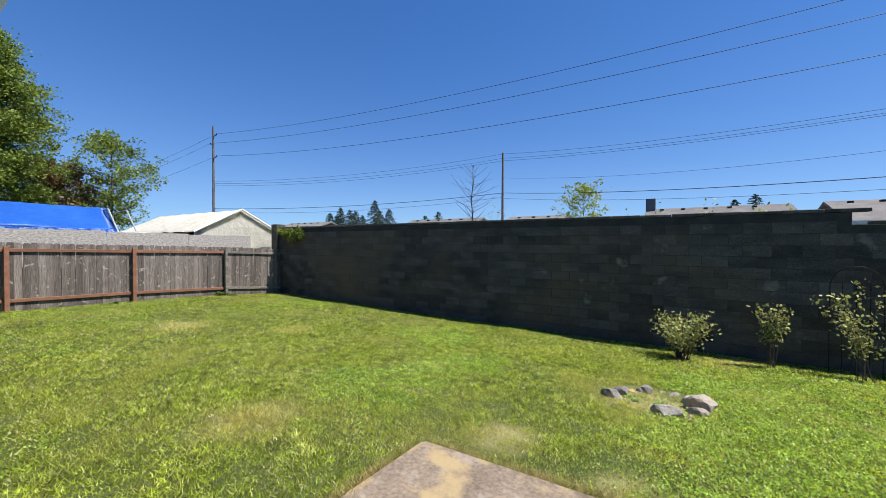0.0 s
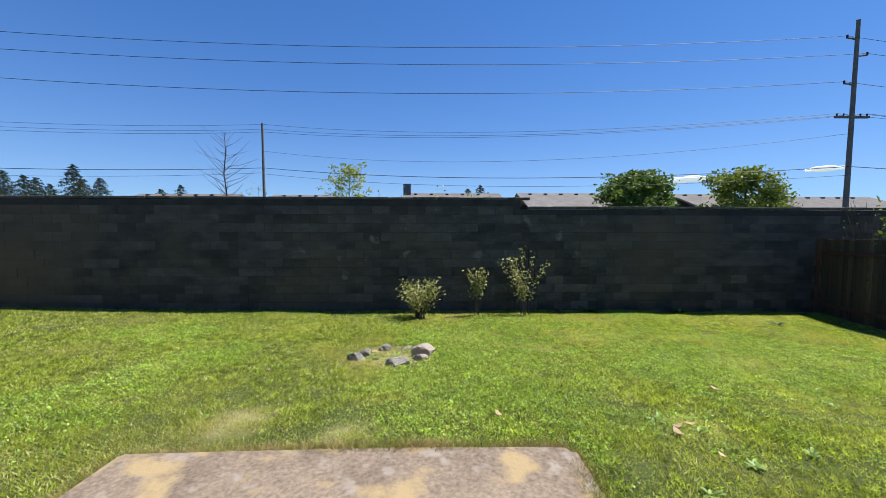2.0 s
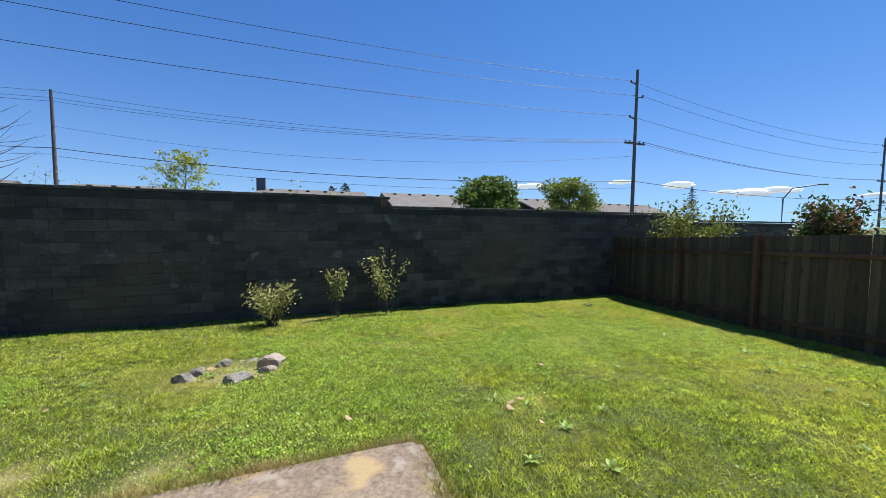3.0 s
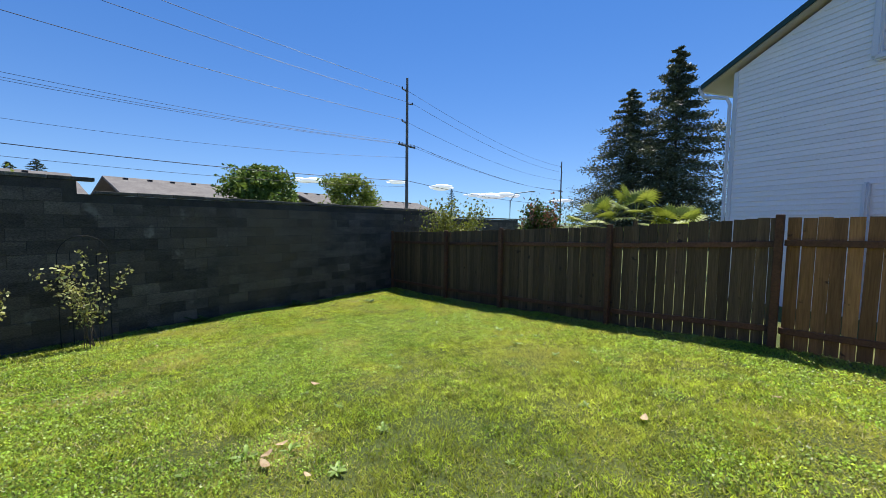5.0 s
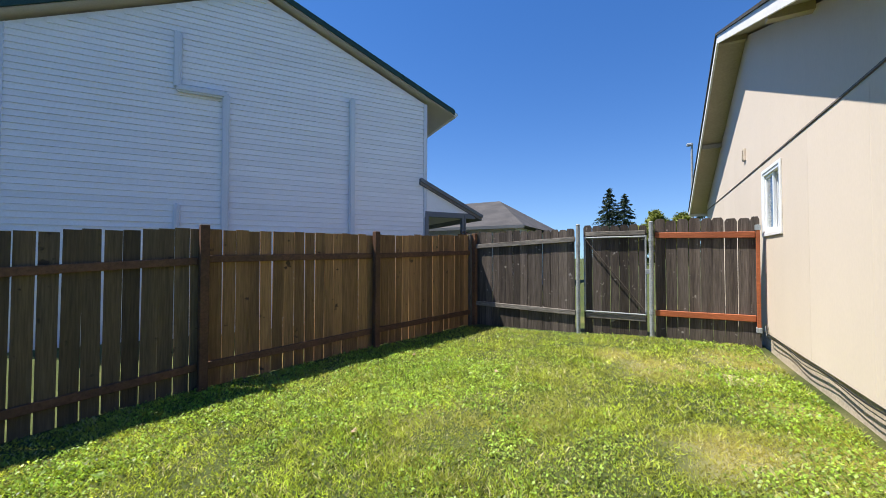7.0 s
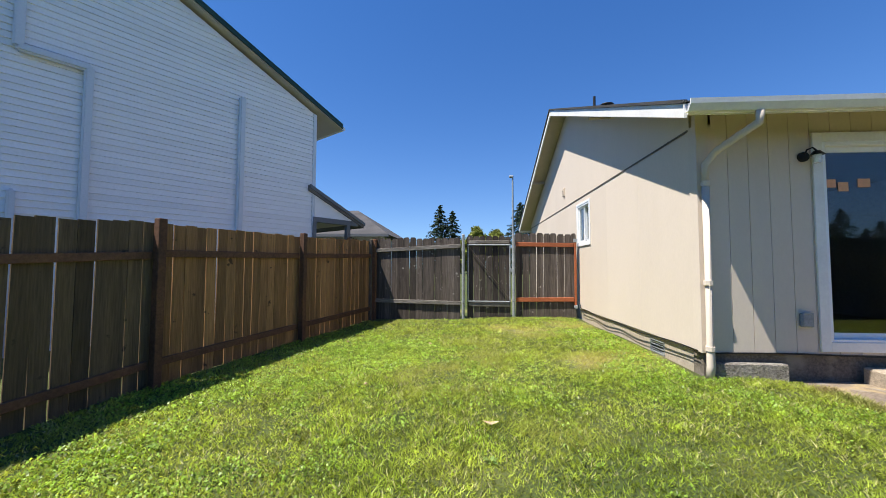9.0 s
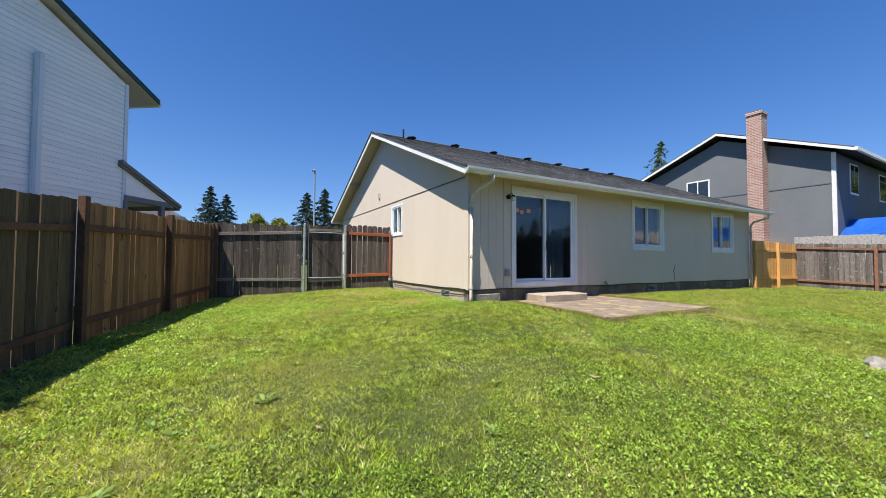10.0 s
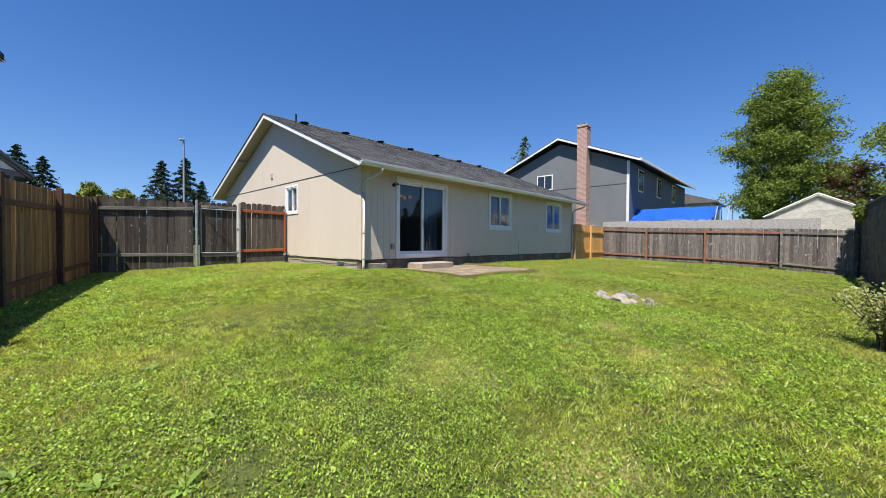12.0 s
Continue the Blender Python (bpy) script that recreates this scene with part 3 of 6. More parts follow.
part("latch", box(.93, 1.0, -.07, -.03, .98, 1.06, .004), M_GALV, gate)

G2 = Line((1.31, -4.39), (0.03, -4.20))
gf2 = thing("wooden_fence", "dark weathered dog-eared boards on red-stained rails beside the house", "fence", (1.31, -4.39, 0), G2.rz)
flat_run(gf2, G2, 0.0, 1.27, lambda s: 1.84 - .02 * s, M_WOOD_G, 25)
sloped_rail("rail", .0, 1.22, 1.55, 1.52, -.044, -.004, .088, M_STAIN, gf2)
sloped_rail("rail", .0, 1.22, .33, .36, -.044, -.004, .088, M_STAIN, gf2)
part("post", box(1.225, 1.268, -.10, -.022, .24, 1.68, .005), M_STAIN, gf2)
part("bracket", box(1.215, 1.278, -.106, -.02, 1.62, 1.695, .004), M_GALV, gf2)
part("bracket", box(1.215, 1.278, -.106, -.02, .22, .29, .004), M_GALV, gf2)

# ---------------- patio and step ----------------
bm = bmesh.new()
poly = [(PATIO[0], PATIO[2]), (PATIO[1] + .02, PATIO[2]), (PATIO[1] + .04, 1.2), (PATIO[1] + .03, PATIO[3] - .06), (PATIO[1] - .01, PATIO[3] - .045), (PATIO[1] - .02, PATIO[3] - .005), (PATIO[1] - .16, PATIO[3] + .01),
        (-2.2, PATIO[3] + .02), (PATIO[0] + .09, PATIO[3] - .02), (PATIO[0] + .05, PATIO[3] - .05), (PATIO[0] - .01, 1.4)]
prism(poly, "z", -.28, -.036, bm)
bmesh.ops.bevel(bm, geom=[e for e in bm.edges if all(v.co.z > -.05 for v in e.verts)], offset=.007, segments=2, affect="EDGES")
single("patio", bm, M_CONC, "worn concrete patio slab with ochre stains", "patio", kind="structure")
bm = box(-2.72, -1.46, 0.03, 0.66, -.06, 0.115, 0.016)
single("concrete_step", bm, M_STEP, "low rough concrete step below the sliding door", "step")

# ---------------- the house ----------------
HX0, HX1, HY0 = -12.0, 0.0, -10.08   # west end, east end, south side; the back wall is y = 0
ZS, ZE = 0.22, 2.56                  # siding bottom, soffit level
RIDGE_Y, RIDGE_Z, EAVE_Y, EAVE_Z = -5.04, 4.90, 0.47, 2.60
SLOPE = (RIDGE_Z - EAVE_Z) / (EAVE_Y - RIDGE_Y)
house = thing("house", "single-storey tan house with white trim and dark shingle roof", "house")
DOOR = (-3.14, -1.11, 0.25, 2.45)    # outer trim
WIN1 = (-6.76, -5.28, 1.137, 2.50)
WIN2 = (-10.84, -9.38, 1.137, 2.50)
SWIN = (-4.25, -3.39, 1.53, 2.43)    # in the gable: y range
TW = 0.095


def wall_with_holes(u0, u1, z0, z1, holes, depth0, depth1, axis):
    """A thick wall in strips round rectangular holes; axis y: the wall faces y, u is x; axis x: u is y."""
    bm = bmesh.new()
    us = sorted({u0, u1, *[h[0] for h in holes], *[h[1] for h in holes]})
    for a, b in zip(us, us[1:]):
        cuts = sorted((h[2], h[3]) for h in holes if h[0] <= a + 1e-6 and h[1] >= b - 1e-6)
        z = z0
        for c0, c1 in cuts + [(z1, z1)]:
            if c0 > z + 1e-6:
                addbox(bm, *((a, b, depth0, depth1) if axis == "y" else (depth0, depth1, a, b)), z, c0)
            z = c1
    bmesh.ops.remove_doubles(bm, verts=list(bm.verts), dist=1e-5)
    return bm


inner = lambda h: (h[0] + TW * .6, h[1] - TW * .6, h[2] + .03, h[3] - TW * .6)
part("wall", wall_with_holes(HX0 + .02, HX1 - .02, ZS, 2.695, [inner(DOOR), inner(WIN1), inner(WIN2)], -.16, -.02, "y"), M_SIDING, house)
part("wall", wall_with_holes(HY0, -.165, ZS, ZE, [inner(SWIN)], -.16, -.02, "x"), M_SIDING, house)
part("wall", box(HX0, HX0 + .14, HY0 + .14, -.165, ZS, ZE), M_SIDING, house)
part("wall", box(HX0, HX1 - .02, HY0, HY0 + .14, ZS, ZE), M_SIDING, house)
roof_under = lambda y: RIDGE_Z - abs(y - RIDGE_Y) * SLOPE - .13
part("gable_wall", prism([(HY0, ZE), (0, ZE), (0, roof_under(0)), (RIDGE_Y, roof_under(RIDGE_Y)), (HY0, roof_under(HY0))], "x", -.14, -.025), M_SIDING, house)
part("gable_wall", prism([(HY0, ZE), (0, ZE), (0, roof_under(0)), (RIDGE_Y, roof_under(RIDGE_Y)), (HY0, roof_under(HY0))], "x", HX0 + .02, HX0 + .14), M_SIDING, house)

# grooved siding strips on the back wall
bw = .2005
x = HX1 - .1
while x > HX0 + .05:
    a, b = max(x - bw + (.005 if bw < .3 else .0008), HX0), x
    spans = [(ZS, 2.69)]
    for h in (DOOR, WIN1, WIN2):
        out = []
        for z0, z1 in spans:
            if b > h[0] + .02 and a < h[1] - .02:
                out += [s for s in ((z0, min(z1, h[2] + .03)), (max(z0, h[3] - .03), z1)) if s[1] - s[0] > .02]
            else:
                out.append((z0, z1))
        spans = out
    # a strip cut lengthwise by an opening keeps its outer part
    for h in (DOOR, WIN1, WIN2):
        if a < h[0] < b - .02:
            part("siding_strip", box(a, h[0] + .01, -.022, 0, h[2] + .03, h[3] - .03), M_SIDING, house)
        if a + .02 < h[1] < b:
            part("siding_strip", box(h[1] - .01, b, -.022, 0, h[2] + .03, h[3] - .03), M_SIDING, house)
    for z0, z1 in spans:
        part("siding_strip", box(a, b, -.022, 0, z0, z1), M_SIDING, house)
    x -= bw
    bw = .2005 if x > -3.4 else 1.22
part("corner_board", box(-.10, .022, -.022, .022, ZS, 2.69), M_SIDING, house)
part("corner_board", box(-.022, .018, -.12, -.024, ZS, ZE), M_SIDING, house)

# broad siding sheets on the gable end, in two storeys with a thin band between
y = -.124
while y > HY0 + .05:
    a, b = max(y - 1.2192, HY0), y
    for z0, z1 in ((ZS, 2.535),):
        if b > SWIN[0] and a < SWIN[1]:
            bm = wall_with_holes(a, b, z0, z1, [(max(a, SWIN[0] + .02), min(b, SWIN[1] - .02), SWIN[2] + .02, SWIN[3] - .02)], -.024, 0, "x")
        else:
            bm = box(-.024, 0, a, b, z0, z1, .002)
        part("siding_sheet", bm, M_SIDING, house)
    pts = [(a, 2.565), (b, 2.565), (b, roof_under(b))]
    if a < RIDGE_Y < b:
        pts.append((RIDGE_Y, roof_under(RIDGE_Y)))
    pts.append((a, roof_under(a)))
    if min(roof_under(a), roof_under(b)) > 2.57:
        part("siding_sheet", prism(pts, "x", -.024, .004), M_SIDING, house)
    y -= 1.22
part("flashing", box(0, .010, HY0, -.1, 2.540, 2.562, .003), M_FLASH, house, "thin dark metal band between the siding sheets")

# foundation and crawl-space vents
part("foundation", wall_with_holes(HX0 + .02, HX1 - .02, -.5, ZS + .01, [(-6.42, -6.06, .02, .17), (-10.75, -10.4, .0, .15)], -.2, -.03, "y"), M_FOUND_SHADE, house)
part("foundation", wall_with_holes(HY0 + .02, -.205, -.5, ZS + .01, [(-1.18, -.82, .0, .15)], -.2, -.035, "x"), M_FOUND, house)


def vent(m):
    v = part("vent", box(-.18, .18, -.06, -.045, 0, .15), M_BLACK, house, "dark crawl-space vent with slats")
    v.matrix_basis = m
    for k in range(4):
        part("slat", box(-.17, .17, -.05, -.035, .015 + k * .034, .027 + k * .034), M_GALV, v)
    for x0, x1, z0, z1 in ((-.185, -.165, 0, .15), (.165, .185, 0, .15), (-.185, .185, -.008, .008), (-.185, .185, .142, .158)):
        part("frame", box(x0, x1, -.05, -.026, z0, z1), M_GALV, v)


vent(pose(-6.24, 0, .02))
vent(pose(-10.575, 0, 0))
vent(pose(-.005, -1.0, 0, 0, 0, -90))

# roof: deck, fascia, rakes, soffits, shingles
RX0, RX1 = HX0 - .39, .39
th = .09
yS = 2 * RIDGE_Y - EAVE_Y
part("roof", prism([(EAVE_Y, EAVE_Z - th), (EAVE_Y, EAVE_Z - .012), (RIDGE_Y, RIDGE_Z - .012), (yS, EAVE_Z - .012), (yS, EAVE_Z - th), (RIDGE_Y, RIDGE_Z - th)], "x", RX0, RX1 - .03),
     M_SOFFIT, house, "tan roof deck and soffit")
for xe, w in ((RX1 - .028, .028), (RX0, .028)):
    for y0, y1, z0, z1 in ((EAVE_Y + .01, RIDGE_Y, EAVE_Z, RIDGE_Z), (yS - .01, RIDGE_Y, EAVE_Z, RIDGE_Z)):
        bm = prism([(y0, z0 - .15), (y0, z0 - .018), (y1, z1 - .018), (y1, z1 - .15)], "x", xe, xe + w)
        part("rake_board", bm, M_TRIM, house, "white rake board")
        bm = prism([(y0, z0 - .014), (y0, z0 + .022), (y1, z1 + .022), (y1, z1 - .014)], "x", xe - .006, xe + w + .022)
        part("roof_edge", bm, M_SHINGLE, house, "dark overhanging shingle edge")
part("fascia", box(RX0, RX1 - .03, EAVE_Y, EAVE_Y + .025, EAVE_Z - .125, EAVE_Z - .02), M_TRIM, house)
part("fascia", box(RX0, RX1 - .03, yS - .025, yS, EAVE_Z - .16, EAVE_Z - .02), M_TRIM, house)
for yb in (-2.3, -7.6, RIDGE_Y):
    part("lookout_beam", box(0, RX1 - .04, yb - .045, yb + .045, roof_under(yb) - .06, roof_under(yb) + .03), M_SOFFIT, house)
gut = bmesh.new()
prism([(EAVE_Y + .027, EAVE_Z - .115), (EAVE_Y + .08, EAVE_Z - .115), (EAVE_Y + .12, EAVE_Z - .06), (EAVE_Y + .125, EAVE_Z - .015), (EAVE_Y + .115, EAVE_Z - .015),
       (EAVE_Y + .108, EAVE_Z - .06), (EAVE_Y + .075, EAVE_Z - .105), (EAVE_Y + .027, EAVE_Z - .105)], "x", RX0, RX1 - .0, gut)
gutter = part("gutter", gut, M_TRIM, house, "long white metal gutter")


def downspout(x0):
    bm = bmesh.new()
    tube([(x0 - .20, EAVE_Y + .07, EAVE_Z - .12), (x0 - .20, EAVE_Y + .06, EAVE_Z - .22), (x0 - .07, .14, 2.24), (x0, .075, 2.12), (x0, .07, 1.9)], .036, 10, bm)
    tube([(x0, .07, 1.95), (x0, .07, .1), (x0 + .02, .08, -.02)], .038, 10, bm)
    d = part("downspout", bm, M_SIDING, house, smooth=True)
    for z in (.25, .9, 1.9):
        part("strap", tube([(x0, .07, z), (x0, .07, z + .045)], .046, 10), M_SIDING, d)


downspout(-.03)
downspout(-11.93)
sh = bmesh.new()
SH_W, SH_E = .305, .142
LEN = math.hypot(EAVE_Y + .03 - RIDGE_Y, RIDGE_Z - EAVE_Z)
ang = math.atan(SLOPE)
bm = prism([(0, 0), (SH_E + .03, .0), (SH_E + .03, .004), (0, .011)], "x", .002, SH_W - .003)
sh_me = bpy.data.meshes.new("shingle")
bm.to_mesh(sh_me)
bm.free()
sh_me.materials.append(M_SHINGLE)
SHINGLES = []
rows_n = int(LEN / SH_E)
for side in (0, 1):
    for r_ in range(rows_n):
        s = r_ * SH_E
        base = Matrix.Translation((0, EAVE_Y + .03 - s * math.cos(ang), EAVE_Z - .008 + s * math.sin(ang)))
        rot = Matrix.Rotation(math.pi, 4, "Z") @ Matrix.Rotation(ang, 4, "X")
        x = RX1 + .012 + (SH_W / 2 if r_ % 2 else 0)
        while x > RX0 - .01:
            m = Matrix.Translation((min(x, RX1 + .012), 0, 0)) @ base @ rot
            if side:
                m = Matrix.Translation((0, 2 * RIDGE_Y, 0)) @ Matrix.Diagonal((1, -1, 1, 1)) @ m
            if side == 0 and x > -1.8 and len(SHINGLES) < 300:
                SHINGLES.append(m)
            else:
                vs = [sh.verts.new(m @ v.co) for v in sh_me.vertices]
                for p in sh_me.polygons:
                    sh.faces.new([vs[i] for i in (p.vertices if not side else reversed(p.vertices))])
            x -= SH_W
tagged(part("shingles", sh, M_SHINGLE_J, house, "dark charcoal asphalt shingles"), kind="stuff")
part("ridge_cap", prism([(RIDGE_Y - .14, RIDGE_Z - .045), (RIDGE_Y, RIDGE_Z + .02), (RIDGE_Y + .14, RIDGE_Z - .045), (RIDGE_Y, RIDGE_Z + .005)], "x", RX0, RX1 + .01), M_SHINGLE, house)
for k in range(7):
    vx = -.75 - k * 1.62
    vy = RIDGE_Y + .55
    zb = RIDGE_Z - .55 * SLOPE
    v = part("roof_vent", tube([(vx, vy, zb - .03), (vx, vy, zb + .06)], .09, 14), M_BLACK, house, "low black round roof vent")
    bm = bmesh.new()
    bmesh.ops.create_uvsphere(bm, u_segments=16, v_segments=8, radius=.155, matrix=pose(vx, vy, zb + .068) @ Matrix.Diagonal((1, 1, .26, 1)))
    part("hood", bm, M_BLACK, v, smooth=True)
part("vent_pipe", tube([(-.55, RIDGE_Y + .35, RIDGE_Z - .2), (-.55, RIDGE_Y + .35, RIDGE_Z + .14)], .03, 10), M_BLACK, house)


def trim_frame(parent, o, axis, at, proud, tw, material, name="trim", sill=True):
    """Four mitre-less trim boards round an opening on a wall facing +y or +x."""
    def bx(u0, u1, z0, z1, p0=0.0, p1=proud):
        return box(u0, u1, at + p0, at + p1, z0, z1, .003) if axis == "y" else box(at + p0, at + p1, u0, u1, z0, z1, .003)
    part(name, bx(o[0], o[0] + tw, o[2], o[3]), material, parent)
    part(name, bx(o[1] - tw, o[1], o[2], o[3]), material, parent)
    part(name, bx(o[0] + tw, o[1] - tw, o[3] - tw, o[3]), material, parent)
    part(name, bx(o[0] + tw, o[1] - tw, o[2], o[2] + tw), material, parent)


def slider(parent, o, axis, at, sash, split=.5):
    """Outer vinyl frame, two sashes and panes inside the trim."""
    u0, u1, z0, z1 = o
    mid = u0 + (u1 - u0) * split

    def bx(a, b, c, d, p0, p1, bev=.003):
        return box(a, b, at + p0, at + p1, c, d, bev) if axis == "y" else box(at + p0, at + p1, a, b, c, d, bev)
    for a, b, c, d in ((u0, u0 + .035, z0, z1), (u1 - .035, u1, z0, z1), (u0 + .035, u1 - .035, z1 - .035, z1), (u0 + .035, u1 - .035, z0, z0 + .035)):
        part("frame", bx(a, b, c, d, -.1, .012), M_VINYL, parent)
    for a, b, p in ((u0 + .036, mid + sash / 2, -.045), (mid - sash / 2, u1 - .036, -.085)):
        s_ = part("sash", bx(a, a + sash, z0 + .036, z1 - .036, p, p + .035), M_VINYL, parent)
        for q in ((b - sash, b, z0 + .036, z1 - .036), (a + sash, b - sash, z1 - .036 - sash, z1 - .036), (a + sash, b - sash, z0 + .036, z0 + .036 + sash)):
            part("rail", bx(*q, p, p + .035), M_VINYL, s_)
        pane = part("pane", bx(a + sash - .004, b - sash + .004, z0 + .032 + sash, z1 - .032 - sash, p + .015, p + .021, 0), M_GLASS, s_)
        pane.visible_shadow = False


door = tagged(new("door_1"), "closed white vinyl sliding glass patio door", "door", kind="structure")
trim_frame(door, DOOR, "y", .001, .022, TW, M_TRIM)
slider(door, (DOOR[0] + TW, DOOR[1] - TW, DOOR[2] + TW * .9, DOOR[3] - TW), "y", 0.0, .055)
part("handle", box(-2.165, -2.135, -.005, .03, 1.08, 1.28, .008), M_BLACK, door, "black pull handle")
for i, o in enumerate((WIN1, WIN2)):
    w_ = tagged(new("window_%d" % (i + 1)), "white vinyl sliding window with dark curtains behind", "window", kind="structure")
    trim_frame(w_, o, "y", .001, .022, TW, M_TRIM)
    slider(w_, (o[0] + TW, o[1] - TW, o[2] + TW, o[3] - TW), "y", 0.0, .04)
w_ = tagged(new("window_3"), "small white vinyl sliding window with blinds in the gable", "window", kind="structure")
trim_frame(w_, SWIN, "x", .001, .02, .045, M_VINYL)
slider(w_, (SWIN[0] + .045, SWIN[1] - .045, SWIN[2] + .045, SWIN[3] - .045), "x", 0.0, .035)

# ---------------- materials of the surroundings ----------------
# Grey-tan puts the shade under the white house's eaves into the colour.
M_EAVE = mat("shaded_white_eave", (0.50, 0.455, 0.39), (0.45, 0.41, 0.35), 0.6, 1.2, 30, 0.08, amount=0.06)
M_LAP = mat("white_lap_siding", (0.90, 0.90, 0.90), (0.86, 0.86, 0.86), 0.5, 0.8, 30, 0.08, rand=0.03, amount=0.04)
# Blue-grey cast of the shaded side is mixed into the ducts' white.
M_DUCT = mat("pale_blue_grey_shade", (0.66, 0.70, 0.75), (0.69, 0.73, 0.77), 0.5, 1.5, 30, 0.05, amount=0.04)
M_GREENTRIM = mat("dark_green_fascia", (0.02, 0.055, 0.045), (0.03, 0.07, 0.055), 0.5, 3, 30, 0.1)
M_GREYROOF = mat("grey_shingle_roof", (0.13, 0.12, 0.115), (0.18, 0.17, 0.16), 0.95, 1.0, 30, 0.6, amount=0.3, rand=0.15)
M_DARKROOF = mat("dark_grey_shingle_roof", (0.06, 0.058, 0.06), (0.09, 0.085, 0.085), 0.95, 1.0, 30, 0.6, amount=0.3)
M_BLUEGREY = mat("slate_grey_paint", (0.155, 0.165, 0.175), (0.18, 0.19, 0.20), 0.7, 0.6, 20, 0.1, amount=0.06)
M_NAVY = mat("dark_slate", (0.10, 0.115, 0.14), (0.12, 0.135, 0.16), 0.7, 0.6, 20, 0.1, amount=0.06)
M_BRICK = bpy.data.materials.new("red_brick")
M_TARP = mat("blue_tarp", (0.03, 0.17, 0.66), (0.05, 0.22, 0.78), 0.35, 1.5, 5, 0.6, amount=0.15, bdist=0.05, spec=0.5)
M_TARPW = mat("white_flecked_tarp", (0.45, 0.6, 0.9), (0.02, 0.15, 0.70), 0.35, 9, 14, 0.6, amount=0.3, contrast=(.45, .55))
M_CANVAS = mat("cream_canvas", (0.88, 0.85, 0.75), (0.91, 0.88, 0.79), 0.8, 1.2, 6, 0.7, amount=0.08, bdist=0.05)
M_OSB = mat("weathered_osb", (0.52, 0.49, 0.45), (0.26, 0.24, 0.22), 0.95, 14, 40, 0.4, amount=0.3, stretch=(1, 1, 2))
M_POLE = mat("utility_pole_wood", (0.20, 0.18, 0.17), (0.14, 0.125, 0.118), 0.9, 2, 20, 0.3)
M_WIRE = mat("black_wire", (0.015, 0.017, 0.022), (0.02, 0.022, 0.028), 0.6, 2, 20, 0)
M_BARK = mat("grey_brown_bark", (0.13, 0.10, 0.08), (0.08, 0.062, 0.05), 0.95, 3, 25, 0.8, amount=0.35, stretch=(2, 2, .5))
M_PALEWALL = mat("pale_wall_paint", (0.6, 0.56, 0.52), (0.55, 0.52, 0.48), 0.7, 1, 20, 0.1)


def leafmat(name, c1, c2, t=0.3):
    return mat(name, c1, c2, 0.55, 0.5, 3, 0, island=0.45, amount=0.2, transl=t)


L_GREEN = leafmat("green_leaves", (0.125, 0.175, 0.03), (0.235, 0.28, 0.055))
L_BROAD = leafmat("broad_tree_leaves", (0.118, 0.172, 0.028), (0.225, 0.285, 0.052))
L_MAPLE = leafmat("maple_leaves", (0.075, 0.14, 0.028), (0.15, 0.22, 0.05))
L_HEDGE = leafmat("yellowing_evergreen_leaves", (0.15, 0.18, 0.03), (0.24, 0.26, 0.05), .2)
L_DARK = leafmat("dark_green_leaves", (0.05, 0.10, 0.022), (0.085, 0.14, 0.035))
L_LIME = leafmat("yellow_green_leaves", (0.27, 0.34, 0.06), (0.36, 0.40, 0.09))
L_FIR = leafmat("fir_needles", (0.022, 0.042, 0.022), (0.04, 0.065, 0.032), 0.1)
L_CEDAR = leafmat("cedar_sprays", (0.07, 0.088, 0.048), (0.115, 0.128, 0.075), 0.12)
L_RED = leafmat("reddish_leaves", (0.20, 0.085, 0.06), (0.11, 0.11, 0.045), 0.25)
L_PALM = leafmat("palm_fronds", (0.17, 0.215, 0.035), (0.27, 0.31, 0.06), 0.25)
L_ROSE = leafmat("rose_leaves", (0.28, 0.31, 0.10), (0.42, 0.42, 0.19), 0.3)
L_ROSE.node_tree.nodes["Principled BSDF"].inputs["Roughness"].default_value = 0.5

M_BRICK.use_nodes = True
nt = M_BRICK.node_tree
bt, tcn = nt.nodes.new("ShaderNodeTexBrick"), nt.nodes.new("ShaderNodeTexCoord")
bt.inputs["Color1"].default_value, bt.inputs["Color2"].default_value, bt.inputs["Mortar"].default_value = (.34, .13, .09, 1), (.44, .25, .19, 1), (.46, .41, .37, 1)
bt.inputs["Scale"].default_value, bt.inputs["Brick Width"].default_value, bt.inputs["Row Height"].default_value, bt.inputs["Mortar Size"].default_value = 1, .22, .075, .012
sep, add_, com = nt.nodes.new("ShaderNodeSeparateXYZ"), nt.nodes.new("ShaderNodeMath"), nt.nodes.new("ShaderNodeCombineXYZ")
nt.links.new(tcn.outputs["Object"], sep.inputs[0])
nt.links.new(sep.outputs["X"], add_.inputs[0])
nt.links.new(sep.outputs["Y"], add_.inputs[1])
nt.links.new(add_.outputs[0], com.inputs["X"])
nt.links.new(sep.outputs["Z"], com.inputs["Y"])
nt.links.new(com.outputs[0], bt.inputs["Vector"])
nt.links.new(bt.outputs["Color"], nt.nodes["Principled BSDF"].inputs["Base Color"])
nt.nodes["Principled BSDF"].inputs["Roughness"].default_value = 0.9


